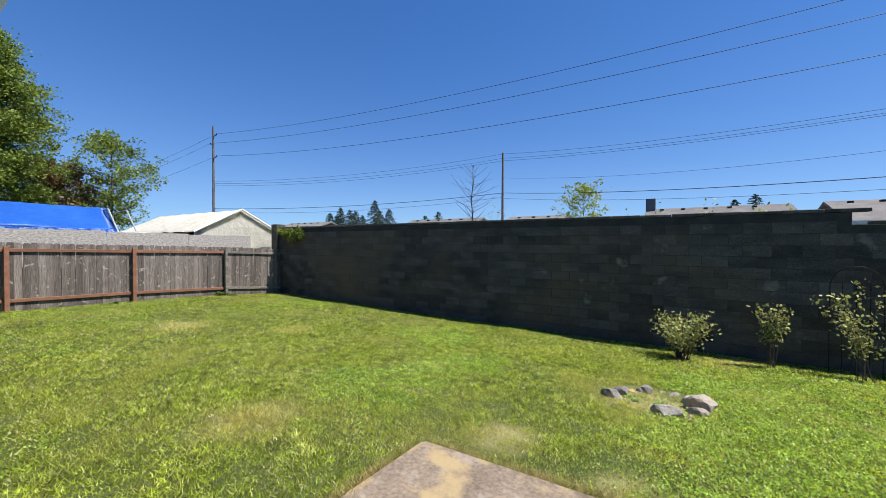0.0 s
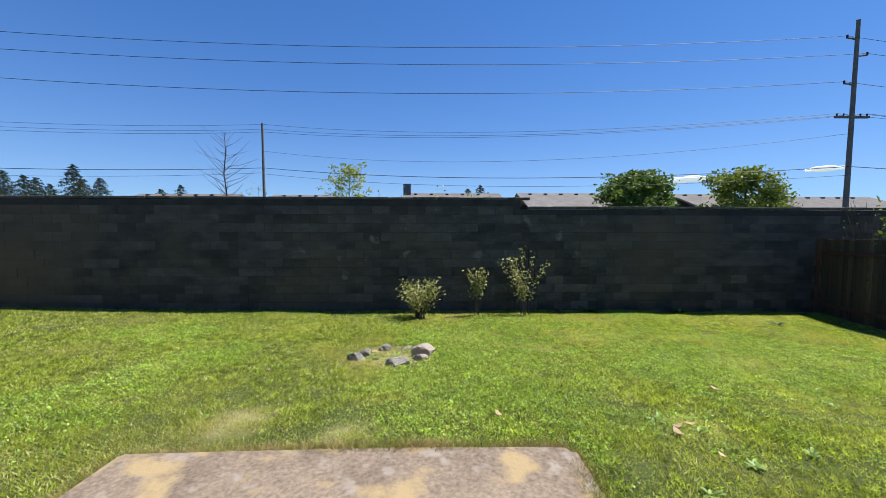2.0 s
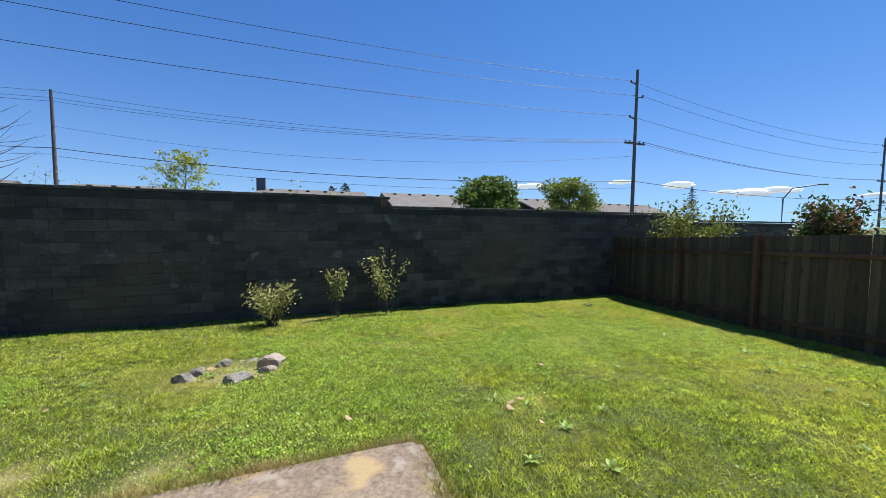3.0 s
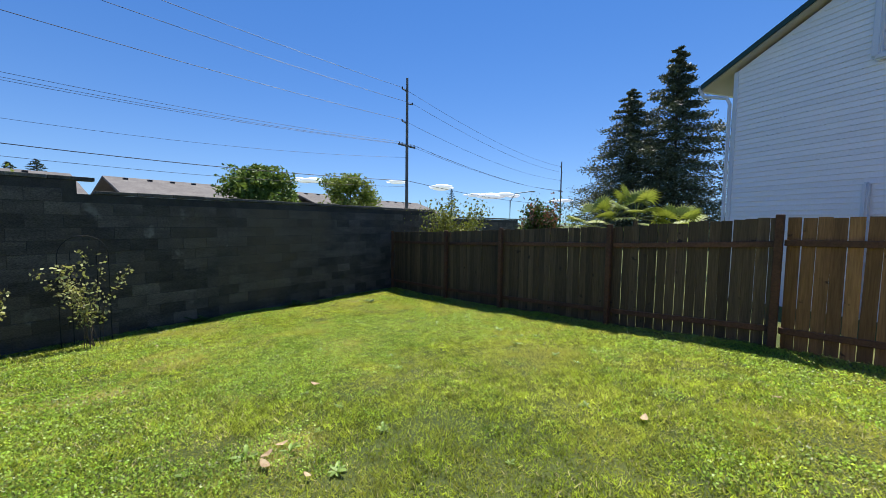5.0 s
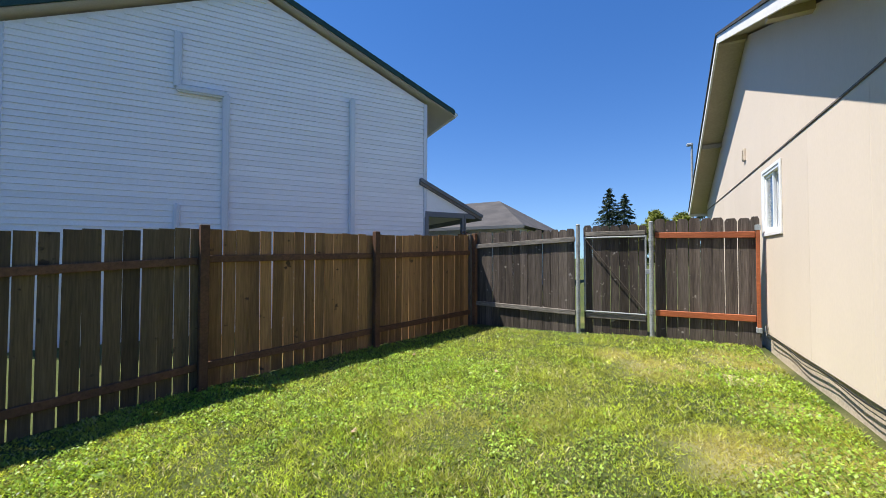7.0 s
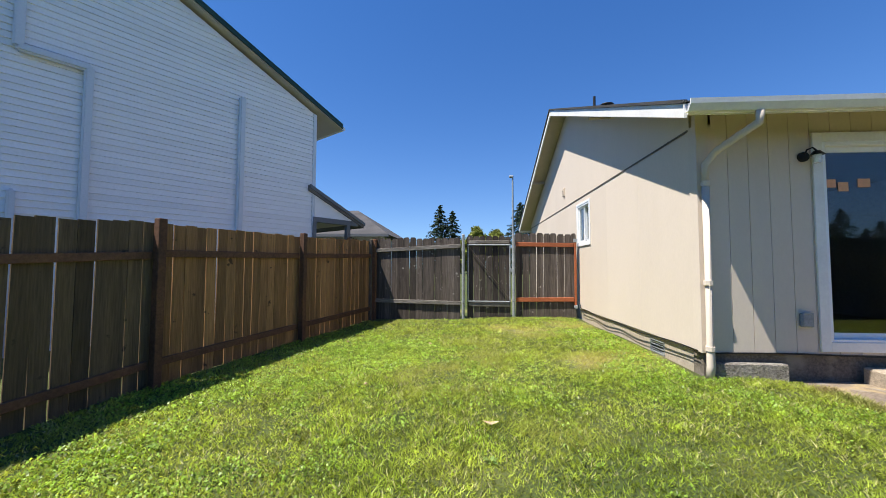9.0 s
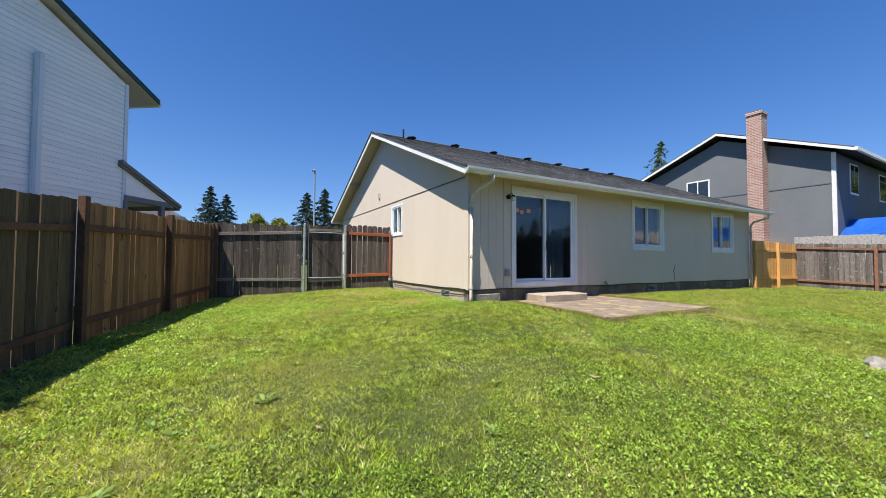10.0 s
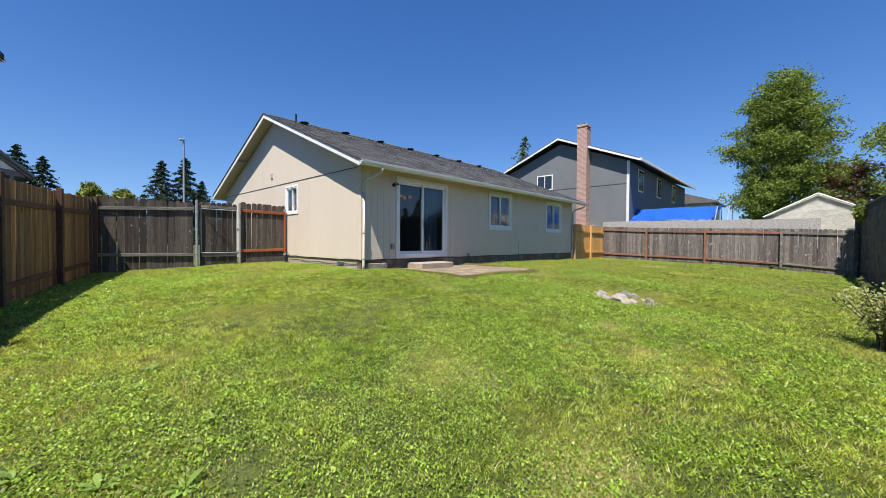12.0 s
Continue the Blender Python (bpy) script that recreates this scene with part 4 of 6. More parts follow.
# ---------------- plants ----------------
def leaf_cloud(centres, size, r, flat=0.0, name="leaves", material=None, aspect=0.55):
    """Small pointed leaves, one at each centre, turned at random."""
    c = np.asarray(centres, np.float32)
    n = len(c)
    a = r.normal(size=(n, 3))
    a[:, 2] *= (1 - flat)
    a /= np.linalg.norm(a, axis=1, keepdims=True)
    b = np.cross(a, r.normal(size=(n, 3)))
    b /= np.linalg.norm(b, axis=1, keepdims=True)
    s = (size * r.uniform(.6, 1.35, n))[:, None]
    v = np.stack([c - a * s, c + b * s * aspect, c + a * s, c - b * s * aspect], 1)
    return raw(name, v.reshape(-1, 3), np.arange(n * 4).reshape(-1, 4), material)


def tree(name, label, x, y, h, rad, trunk_r, leaf, leaf_size, n_leaf, seed, crown_from=.2, z0=None, spread=1.0, limbs=26, clump=.16, shape=1.0, category="tree", twigs=0):
    """A tapered trunk with limbs, and a loose crown of leaf clumps at the limbs' ends."""
    z0 = gz(x, y) if z0 is None else z0
    t = thing(name, label, category, (x, y, z0))
    rn, r = random.Random(seed), np.random.default_rng(seed)
    bm = bmesh.new()
    pts = [(rn.uniform(-.02, .02) * h * k / 6, rn.uniform(-.02, .02) * h * k / 6, h * .92 * k / 6) for k in range(7)]
    tube(pts, trunk_r, 8, bm, trunk_r * .12)
    tips = []
    for i in range(limbs):
        f = crown_from + (1 - crown_from) * (i + rn.random()) / limbs
        base = Vector(np.array([np.interp(f * .92 * h, [p[2] for p in pts], [p[k] for p in pts]) for k in range(3)]))
        a = i * 2.4 + rn.uniform(-.5, .5)
        prof = (math.sin(math.pi * min(1, (f - crown_from) / (1 - crown_from) * .9 + .12)) ** .7) * shape + (1 - shape) * (1 - f)
        ln = rad * max(.18, prof) * rn.uniform(.75, 1.1)
        up = ln * rn.uniform(.15, .6) * spread
        tip = base + Vector((math.cos(a) * ln, math.sin(a) * ln, up))
        mid = base.lerp(tip, .5) + Vector((0, 0, -.05 * ln))
        tube([base, mid, tip], trunk_r * .3 * (1 - f * .6), 5, bm, trunk_r * .05)
        for q in (.45, .7, .9, 1.0):
            p = base.lerp(tip, q)
            tips.append(p + Vector((rn.gauss(0, .1), rn.gauss(0, .1), rn.gauss(0, .06))) * rad)
            for _ in range(twigs):
                e = p + Vector((rn.gauss(0, .6), rn.gauss(0, .6), rn.gauss(.15, .45))) * rad * .24
                tube([p, e], trunk_r * .05, 3, bm, trunk_r * .012)
                tips.append(e)
    tips.append(Vector((pts[-1][0], pts[-1][1], h * .95)))
    part("trunk", bm, M_BARK, t)
    if n_leaf:
        tp = np.array([tuple(p) for p in tips])
        pick = tp[r.integers(0, len(tp), n_leaf)]
        d = r.normal(size=(n_leaf, 3)) * clump * rad * np.array((1, 1, .75))
        c = pick + d
        c[:, 2] = np.clip(c[:, 2], .05 * h, h * 1.02)
        piece("crown", leaf_cloud(c, leaf_size, r, .2, "crown", leaf), t)
    return t


def conifer(name, label, x, y, h, rad, seed, leaf=None, n=2600, z0=None, droop=.35, bare=.08, category="tree", lean=0.0, fine=.62, full=.9):
    """A straight trunk with whorls of drooping boughs covered in needle sprays."""
    z0 = gz(x, y) if z0 is None else z0
    t = thing(name, label, category, (x, y, z0))
    rn, r = random.Random(seed), np.random.default_rng(seed)
    bm = bmesh.new()
    tube([(0, 0, 0), (lean * .3, 0, h * .5), (lean, 0, h * .98)], h * .014, 7, bm, h * .002)
    cs = []
    n_b = 110
    for i in range(n_b):
        f = bare + (1 - bare) * (i / n_b) ** .95
        ln = rad * (1 - f) ** full * rn.uniform(.62, 1.1) + .03 * rad
        a = i * 2.399 + rn.uniform(-.3, .3)
        base = Vector((lean * f * f, 0, f * h))
        tip = base + Vector((math.cos(a) * ln, math.sin(a) * ln, -ln * droop * rn.uniform(.4, 1.3)))
        tube([base, base.lerp(tip, .8)], h * .003, 4, bm, h * .0008)
        m = max(4, int(n / n_b * (1.35 - f)))
        for k in range(m):
            q = rn.random() ** .7
            cs.append(base.lerp(tip, q) + Vector((rn.gauss(0, .10), rn.gauss(0, .10), rn.gauss(-.02, .05))) * (ln + .05 * rad))
    part("trunk", bm, M_BARK, t)
    piece("foliage", leaf_cloud([tuple(c) for c in cs], (h * .010 + .02 * rad) * fine, r, .4, "foliage", leaf or L_FIR, .32), t)
    return t


def shrub(name, label, x, y, z0, w, h, leaf, size, n, seed, stems=9, category="shrub", d=None):
    t = thing(name, label, category, (x, y, z0))
    rn, r = random.Random(seed), np.random.default_rng(seed)
    d = d or w
    bm = bmesh.new()
    cs = []
    for i in range(stems):
        a = rn.uniform(0, 6.28)
        k = rn.uniform(.3, 1)
        tip = Vector((math.cos(a) * w / 2 * k, math.sin(a) * d / 2 * k, h * rn.uniform(.6, 1.0)))
        mid = Vector((tip.x * .45, tip.y * .45, tip.z * .55))
        tube([(rn.uniform(-.1, .1) * w, rn.uniform(-.1, .1) * d, -.05), mid, tip], .008 + .002 * h, 5, bm, .003)
        for _ in range(max(1, n // stems)):
            q = rn.uniform(.3, 1.05)
            c = (mid.lerp(tip, (q - .5) * 2) if q > .5 else Vector((0, 0, 0)).lerp(mid, q * 2))
            cs.append(tuple(c + Vector((rn.gauss(0, .065) * w, rn.gauss(0, .065) * d, rn.gauss(0, .06) * h))))
    cs = [(a, b, max(c, .02)) for a, b, c in cs]
    part("stems", bm, M_BARK, t)
    piece("leaves", leaf_cloud(cs, size, r, .1, "leaves", leaf), t)
    return t


# ---------------- neighbour's white two-storey house ----------------
white = thing("house", "tall white lap-sided house with dark green roof edges", "house", (5.91, -6.54, 0), 55.0)
WE, WR, WSL = 5.15, 7.25, .432
wx0, wx1, wy = .75, 8.95, -.40
wr = (wx0 + wx1) / 2
zr = lambda x: WR - .09 - abs(x - wr) * WSL
part("wall", prism([(wx0, -1.2), (wx1, -1.2), (wx1, zr(wx1)), (wr, zr(wr)), (wx0, zr(wx0))], "y", wy - .2, wy - .02), M_LAP, white)
part("wall", box(wx0 + .01, wx1 - .01, -9.9, wy - .2, -1.2, 4.9), M_LAP, white)
z = .62
while z < zr(wr) - .06:
    top_ = z + .12
    half = (zr(wr) - top_) / WSL
    a, b = max(wx0, wr - half), min(wx1, wr + half)
    if b - a > .1:
        part("lap_board", prism([(wy - .02, z), (wy + .020, z), (wy - .008, top_), (wy - .02, top_)], "x", a, b), M_LAP, white)
    z += .12
for x0 in (wx0 - .02, wx1 - .08):
    part("corner_board", box(x0, x0 + .10, wy - .1, wy + .03, -1.2, zr(x0 + .05) - .02), M_DUCT, white)
for sx in (-1, 1):
    xe = wr + sx * 4.86
    part("roof", prism([(xe, WE + .02), (xe, WE + .14), (wr, WR + .14), (wr, WR + .02)], "y", -10.2, -.202), M_GREYROOF, white, "dark shingle roof slope")
    part("fascia", prism([(xe, WE + .015), (xe, WE + .145), (wr, WR + .145), (wr, WR + .015)], "y", -.2, -.167), M_GREENTRIM, white, "dark green rake board")
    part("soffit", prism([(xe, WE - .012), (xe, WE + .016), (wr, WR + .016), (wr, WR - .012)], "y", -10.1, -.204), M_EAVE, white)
    part("gutter", tube([(xe + sx * .05, -.21, WE + .03), (xe + sx * .05, -10.1, WE + .03)], .06, 8), M_TRIM, white)
bm = bmesh.new()
tube([(9.73 + .02, -.24, 5.12), (9.68, -.26, 4.98), (9.1, -.33, 4.78), (9.02, -.34, 4.6), (9.02, -.34, -.8)], .045, 8, bm)
part("downspout", bm, M_DUCT, white)


def duct(points, r=.068):
    bm = bmesh.new()
    for (x0, z0), (x1, z1) in zip(points, points[1:]):
        addbox(bm, min(x0, x1) - r, max(x0, x1) + r, wy, wy + .13, min(z0, z1) - r, max(z0, z1) + r)
    bmesh.ops.bevel(bm, geom=list(bm.edges), offset=.03, segments=2, affect="EDGES")
    return part("duct", bm, M_DUCT, white, "white boxed wall duct")


duct([(6.32, 5.80), (6.32, 4.76)])
duct([(6.28, 4.70), (5.47, 4.70)])
duct([(5.45, 4.66), (5.45, -.8)])
duct([(2.76, 5.07), (2.76, -.8)])
duct([(6.3, 2.28), (6.3, -.8)], .05)
# lean-to porch at the far corner
porch = part("porch_roof", prism([(-.95, 2.30), (-.95, 2.45), (.95, 3.34), (.95, 3.19)], "y", -5.0, -.30), M_GREYROOF, white, "sloping porch roof")
part("fascia", prism([(-.97, 2.37), (-.97, 2.46), (.95, 3.36), (.95, 3.26)], "y", -.298, -.26), M_BLUEGREY, porch)
part("gable_panel", prism([(-.75, 2.42), (.75, 2.42), (.75, 3.15)], "y", -.42, -.36), M_LAP, white)
part("beam", box(-.75, .78, -.45, -.33, 2.34, 2.48), M_BLUEGREY, white)
part("post", box(-.45, -.33, -.45, -.33, -1.2, 2.34), M_BLUEGREY, white)
part("post", box(.70, .80, -.46, -.33, -1.2, 2.34), M_BLUEGREY, white)
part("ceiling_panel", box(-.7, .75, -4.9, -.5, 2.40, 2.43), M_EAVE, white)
bsk = thing("hanging_basket", "dark flower basket hanging under the porch", "plant basket", (5.78, -6.72, 1.78))
part("bowl", tube([(0, 0, -.12), (0, 0, -.02), (0, 0, .02)], .11, 10, None, .16), M_BLACK, bsk)
part("chain", tube([(0, 0, 0), (0, 0, .62)], .006, 5), M_BLACK, bsk)
piece("leaves", leaf_cloud(np.random.default_rng(3).normal(size=(160, 3)) * .09, .04, np.random.default_rng(4), 0, "leaves", L_RED), bsk)

# grey hip-roofed house behind it
hip = thing("house", "low house with a grey hip roof beyond the fence", "house", (10.0, -17.5, 0))
bm = bmesh.new()
A = [bm.verts.new(p) for p in ((-4.0, 4.6, 2.6), (7, 4.6, 2.6), (7, -5, 2.6), (-4.0, -5, 2.6))]
B = [bm.verts.new(p) for p in ((-1.2, 0, 4.42), (4, 0, 4.42))]
for f in ((A[0], A[1], B[1], B[0]), (A[1], A[2], B[1]), (A[2], A[3], B[0], B[1]), (A[3], A[0], B[0]), (A[3], A[2], A[1], A[0])):
    bm.faces.new(f)
bmesh.ops.recalc_face_normals(bm, faces=list(bm.faces))
part("roof", bm, M_DARKROOF, hip)
part("wall", box(-3.5, 6.5, -4.5, 4.1, -1, 2.59), M_PALEWALL, hip)
part("fascia", box(-4.02, 7.02, 4.6, 4.64, 2.5, 2.63), M_BLUEGREY, hip)

# ---------------- slate-grey two-storey house ----------------
slate = thing("house", "slate-grey two-storey house with white roof edges and brick chimney", "house", (-17.7, -3.4, 0))
SR, SE_, sy0, sy1 = 7.35, 5.55, -4.5, 4.4
ssl = (SR - SE_) / 4.4
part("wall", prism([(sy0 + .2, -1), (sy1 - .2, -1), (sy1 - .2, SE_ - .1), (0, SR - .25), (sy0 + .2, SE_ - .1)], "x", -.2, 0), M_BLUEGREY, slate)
# The other walls take a darker, bluer slate than the gable.
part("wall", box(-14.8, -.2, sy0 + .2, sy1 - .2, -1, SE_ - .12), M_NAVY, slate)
for z in (1.62, 4.15):
    part("band", box(0, .015, sy0 + .2, sy1 - .2, z, z + .04), M_NAVY, slate)
part("corner_board", box(-.02, .03, sy1 - .32, sy1 - .18, -1, SE_ - .1), M_TRIM, slate)
for s_ in (-1, 1):
    ye = s_ * 4.85
    ze = SR - 4.85 * ssl
    part("roof", prism([(ye, ze), (ye, ze + .1), (0, SR + .1), (0, SR)], "x", -15.2, .4), M_SHINGLE_J, slate, "dark roof slope")
    part("rake_board", prism([(ye, ze - .07), (ye, ze + .05), (0, SR + .05), (0, SR - .07)], "x", .402, .44), M_TRIM, slate)
    part("gutter", box(-15.2, .4, min(ye, ye + s_ * .1), max(ye, ye + s_ * .1), ze - .06, ze + .08), M_TRIM, slate)
chim = part("chimney", box(.02, .60, 1.36, 1.95, -1, 7.75), M_BRICK, slate, "weathered red brick chimney")
part("crown", box(-.03, .64, 1.32, 1.99, 7.75, 7.90, .02), M_BRICK, chim)
part("crown", box(.07, .55, 1.41, 1.90, 7.90, 7.97, .02), M_CAP, chim)
part("chimney_shoulder", box(.02, .62, 1.95, 2.5, -1, 1.75), M_BRICK, slate)


def house_window(parent, m, w, h):
    wn_ = part("window", box(-w / 2, w / 2, -.02, .03, 0, h), M_TRIM, parent, "white framed window")
    wn_.matrix_basis = m
    part("pane", box(-w / 2 + .07, -.03, .025, .04, .07, h - .07), M_GLASSDARK, wn_)
    part("pane", box(.03, w / 2 - .07, .025, .04, .07, h - .07), M_GLASSDARK, wn_)


M_GLASSDARK = mat("dark_window_glass", (0.02, 0.025, 0.03), (0.03, 0.035, 0.04), 0.05, 2, 10, 0, spec=0.8)
house_window(slate, pose(.0, -1.1, 4.2, 0, 0, -90), 1.15, 1.0)
for x_ in (-2.2, -6.4, -10.7):
    house_window(slate, pose(x_, sy1 - .2, 3.85), 1.05, 1.35)
far_house = thing("house", "pale house with white eaves farther along", "house", (-37, -1, 0))
part("wall", box(-6, 0, -4, 3, -1, 4.6), M_PALEWALL, far_house)
part("roof", prism([(-4.5, 4.5), (-4.5, 4.65), (-.5, 6.0), (3.5, 4.65), (3.5, 4.5)], "x", -6.3, .3), M_GREYROOF, far_house)

# ---------------- tarp shelter, canopy, OSB ----------------
tarp = thing("tarp_shelter", "blue tarpaulin stretched over a pipe frame", "shelter", (-18.9, 2.9, -.3))
bm = bmesh.new()
rn = random.Random(5)
N1, N2 = 20, 10
grid = [[None] * (N2 + 1) for _ in range(N1 + 1)]
for i in range(N1 + 1):
    for j in range(N2 + 1):
        u, v = i / N1, j / N2
        y_ = -2.6 + 4.5 * u
        x_, z_ = 1.15 - 2.3 * v, 2.2 + .86 * min(1, v * 1.35) - .12 * max(0, v - .74) - .05 * math.sin(u * math.pi * 3) * (1 - v) + rn.uniform(-.012, .012)
        grid[i][j] = bm.verts.new((x_, y_ + .25 * v * (1 if u > .5 else 0), z_))
for i in range(N1):
    for j in range(N2):
        bm.faces.new((grid[i][j], grid[i + 1][j], grid[i + 1][j + 1], grid[i][j + 1]))
bmesh.ops.solidify(bm, geom=list(bm.faces), thickness=.01)
part("tarp", bm, M_TARP, tarp, smooth=True)
bm = bmesh.new()
pr = None
for i in range(41):
    y_ = -2.6 + 4.5 * i / 40
    q = (bm.verts.new((1.16, y_, 2.24)), bm.verts.new((1.2 + rn.uniform(-.03, .03), y_, 2.02 + rn.uniform(-.02, .02))))
    if pr:
        bm.faces.new((pr[0], q[0], q[1], pr[1]))
    pr = q
bmesh.ops.solidify(bm, geom=list(bm.faces), thickness=.008)
part("hem", bm, M_TARPW, tarp, "flapping blue and white tarp hem")
for y_ in (-2.6, 1.95, 2.45):
    part("pole", tube([(1.1, y_, 0), (1.1, y_, 2.15), (0.2, y_, 2.95), (-1.1, y_, 2.9), (-1.6, y_, 0)], .025, 6), M_GALV, tarp)
part("pole", tube([(1.1, 1.9, 2.15), (1.1, 2.5, 2.15)], .025, 6), M_GALV, tarp)

tent = thing("canopy_tent", "cream canvas carport canopy with a pitched roof", "canopy", (-17.0, 8.5, -.45))
bm = bmesh.new()
prof = [(-1.72, 0), (-1.72, 2.38), (-1.62, 2.46), (0, 3.30), (1.62, 2.46), (1.72, 2.38), (1.72, 0)]
rows = []
for k in range(13):
    rows.append([bm.verts.new((-.62 * k, y_, z_ - (.03 * math.sin(k * 1.57) ** 2 if 0 < i < 6 else 0))) for i, (y_, z_) in enumerate(prof)])
for a, b in zip(rows, rows[1:]):
    for i in range(6):
        bm.faces.new((a[i], b[i], b[i + 1], a[i + 1]))
bmesh.ops.solidify(bm, geom=list(bm.faces), thickness=.01)
part("cover", bm, M_CANVAS, tent)
bm = bmesh.new()
vs = {}
for i in range(15):
    for j in range(13):
        y_ = -1.68 + 3.36 * i / 14
        top = 3.22 - abs(y_) * .515
        vs[i, j] = bm.verts.new((-.06 + rn.uniform(-.018, .018), y_, top * j / 12))
for i in range(14):
    for j in range(12):
        bm.faces.new((vs[i, j], vs[i + 1, j], vs[i + 1, j + 1], vs[i, j + 1]))
bmesh.ops.solidify(bm, geom=list(bm.faces), thickness=.01)
part("end_panel", bm, M_CANVAS, tent, "wrinkled canvas end panel", smooth=True)
bm = bmesh.new()
for s_ in (-1, 1):
    tube([(.03, s_ * 1.75, 2.36), (.03, 0, 3.30)], .035, 6, bm)
part("edge", bm, M_CANVAS, tent)

osb = thing("osb_panel", "weathered grey strand-board panels standing behind the fence", "panel", (-16.52, 0, -.35))
for k in range(4):
    a = -.2 + k * 2.2
    part("sheet", box(-.012, 0, a, a + 2.19, 0, 2.24 - .035 * k, .002), M_OSB, osb)

# new orange fence beside the house
NF = Line((-12.03, .03), (-16.25, -.02))
nf = thing("wooden_fence", "new orange cedar fence beside the house corner", "fence", (-12.03, .03, 0), NF.rz)
run_boards(nf, NF, .0, 4.1, lambda s: 1.62 - .01 * s, .138, lambda s, r: r.uniform(.001, .004), .018, 0, 0, M_NEWWOOD, 31)
for zz in ((1.22, 1.2), (.2, .15)):
    sloped_rail("rail", .03, 4.05, zz[0], zz[1], -.045, -.004, .085, M_NEWWOOD, nf)
for s in (.05, 2.05):
    part("post", box(s - .045, s + .045, -.135, -.046, -.3, 1.55, .005), M_NEWWOOD, nf)

# ---------------- utility poles and wires ----------------
def pole(x, y, top, arms, r=.16, crossarm=None, label="tall weathered wooden utility pole"):
    z0 = gz(x, y)
    p = thing("utility_pole", label, "utility pole", (x, y, z0), group="utility poles")
    part("mast", tube([(0, 0, -.5), (0, 0, top - z0)], r, 10, None, r * .62), M_POLE, p)
    for dx, z in arms:
        a = part("arm", tube([(0, 0, z - z0 - .12), (dx * .5, 0, z - z0 - .03), (dx, 0, z - z0)], .05, 6), M_POLE, p)
        part("insulator", tube([(dx, 0, z - z0), (dx, 0, z - z0 + .16)], .05, 8), M_BLACK, a)
    if crossarm:
        c = part("crossarm", box(-crossarm[0], crossarm[0], -.07, .07, crossarm[1] - z0 - .06, crossarm[1] - z0 + .06), M_POLE, p)
        for k in (-.9, -.5, .5, .9):
            part("insulator", tube([(k * crossarm[0], 0, crossarm[1] - z0 + .06), (k * crossarm[0], 0, crossarm[1] - z0 + .2)], .04, 6), M_BLACK, c)
    return p


pole(-47.05, 22, 14.74, ((.75, 13.65), (-.6, 12.77), (.75, 11.19)), .165)
pole(22.45, 21.9, 13.2, ((-.6, 12.2), (.65, 11.25), (-.6, 9.65)), .155, (1.0, 7.75))
pole(66.1, 24.1, 12.6, ((-.6, 11.6), (.65, 10.7), (-.6, 9.2)), .15, (1.1, 7.3))
pole(-17.8, 36, 10.85, (), .16, None, "short wooden utility pole across the street")
pole(-128, 25, 15, ((.75, 13.8), (-.6, 12.9), (.75, 11.3)), .22)


def wire(a, b, sag, r=.014):
    pts = [Vector(a).lerp(Vector(b), k / 24) - Vector((0, 0, sag * 4 * (k / 24) * (1 - k / 24))) for k in range(25)]
    single("power_line", tube(pts, r, 4, None, None, False), M_WIRE, "thin black overhead line hung between poles", "cable", group="overhead lines")


A_, C_, D_, W_ = [(-46.3, 13.75), (-47.65, 12.87), (-46.3, 11.29)], [(21.85, 12.3), (23.1, 11.35), (21.85, 9.75)], [(65.5, 11.7), (66.75, 10.8), (65.5, 9.3)], [(-127.3, 13.9), (-128.6, 13.0), (-127.3, 11.4)]
for k in range(3):
    wire((A_[k][0], 22, A_[k][1]), (C_[k][0], 21.9, C_[k][1]), 1.55)
    wire((C_[k][0], 21.9, C_[k][1]), (D_[k][0], 24.1, D_[k][1]), .9)
    wire((W_[k][0], 25, W_[k][1]), (A_[k][0], 22, A_[k][1]), 1.6)
for k, (zb, dx) in enumerate(((10.75, -.9), (10.3, .5), (10.05, .9))):
    wire((-17.8, 36, zb), (22.45 + dx, 21.9, 7.95), .9, .011)
    wire((22.45 + dx, 21.9, 7.95), (66.1 + dx, 24.1, 7.5), .8, .011)
    wire((-17.8, 36, zb), (-47.0, 22, 8.5 - .25 * k), .7, .011)
wire((-17.8, 36, 6.75), (22.4, 21.8, 4.9), .8, .022)
wire((22.4, 21.8, 4.9), (66, 24, 5.2), .6, .02)
wire((-17.8, 36, 6.75), (-47.0, 22, 5.4), .5, .022)
wire((-17.8, 36, 6.2), (22.4, 21.8, 4.4), .9, .011)
wire((-17.8, 36, 8.3), (22.4, 21.8, 6.8), 1.3, .009)
wire((-17.8, 36, 6.3), (-47.0, 22, 5.0), .6, .011)

# ---------------- street lamps ----------------
sl = thing("street_lamp", "slim grey street lamp post behind the gate", "street lamp", (-.42, -19.28, gz(-.42, -19.28)))
part("post", tube([(0, 0, 0), (0, 0, 6.75)], .07, 10, None, .05), M_GALV, sl)
part("head", box(-.05, .22, -.08, .08, 6.68, 6.82, .03), M_GALV, sl)
sl = thing("street_lamp", "curved-arm street lamp across the road", "street lamp", (38.2, 20.2, -.8))
part("post", tube([(0, 0, 0), (0, 0, 4.8), (.5, -.4, 5.7), (2.0, -1.6, 6.0)], .08, 8, None, .05), M_GALV, sl)
part("head", box(1.9, 2.5, -1.95, -1.55, 5.93, 6.05, .03), M_GALV, sl)


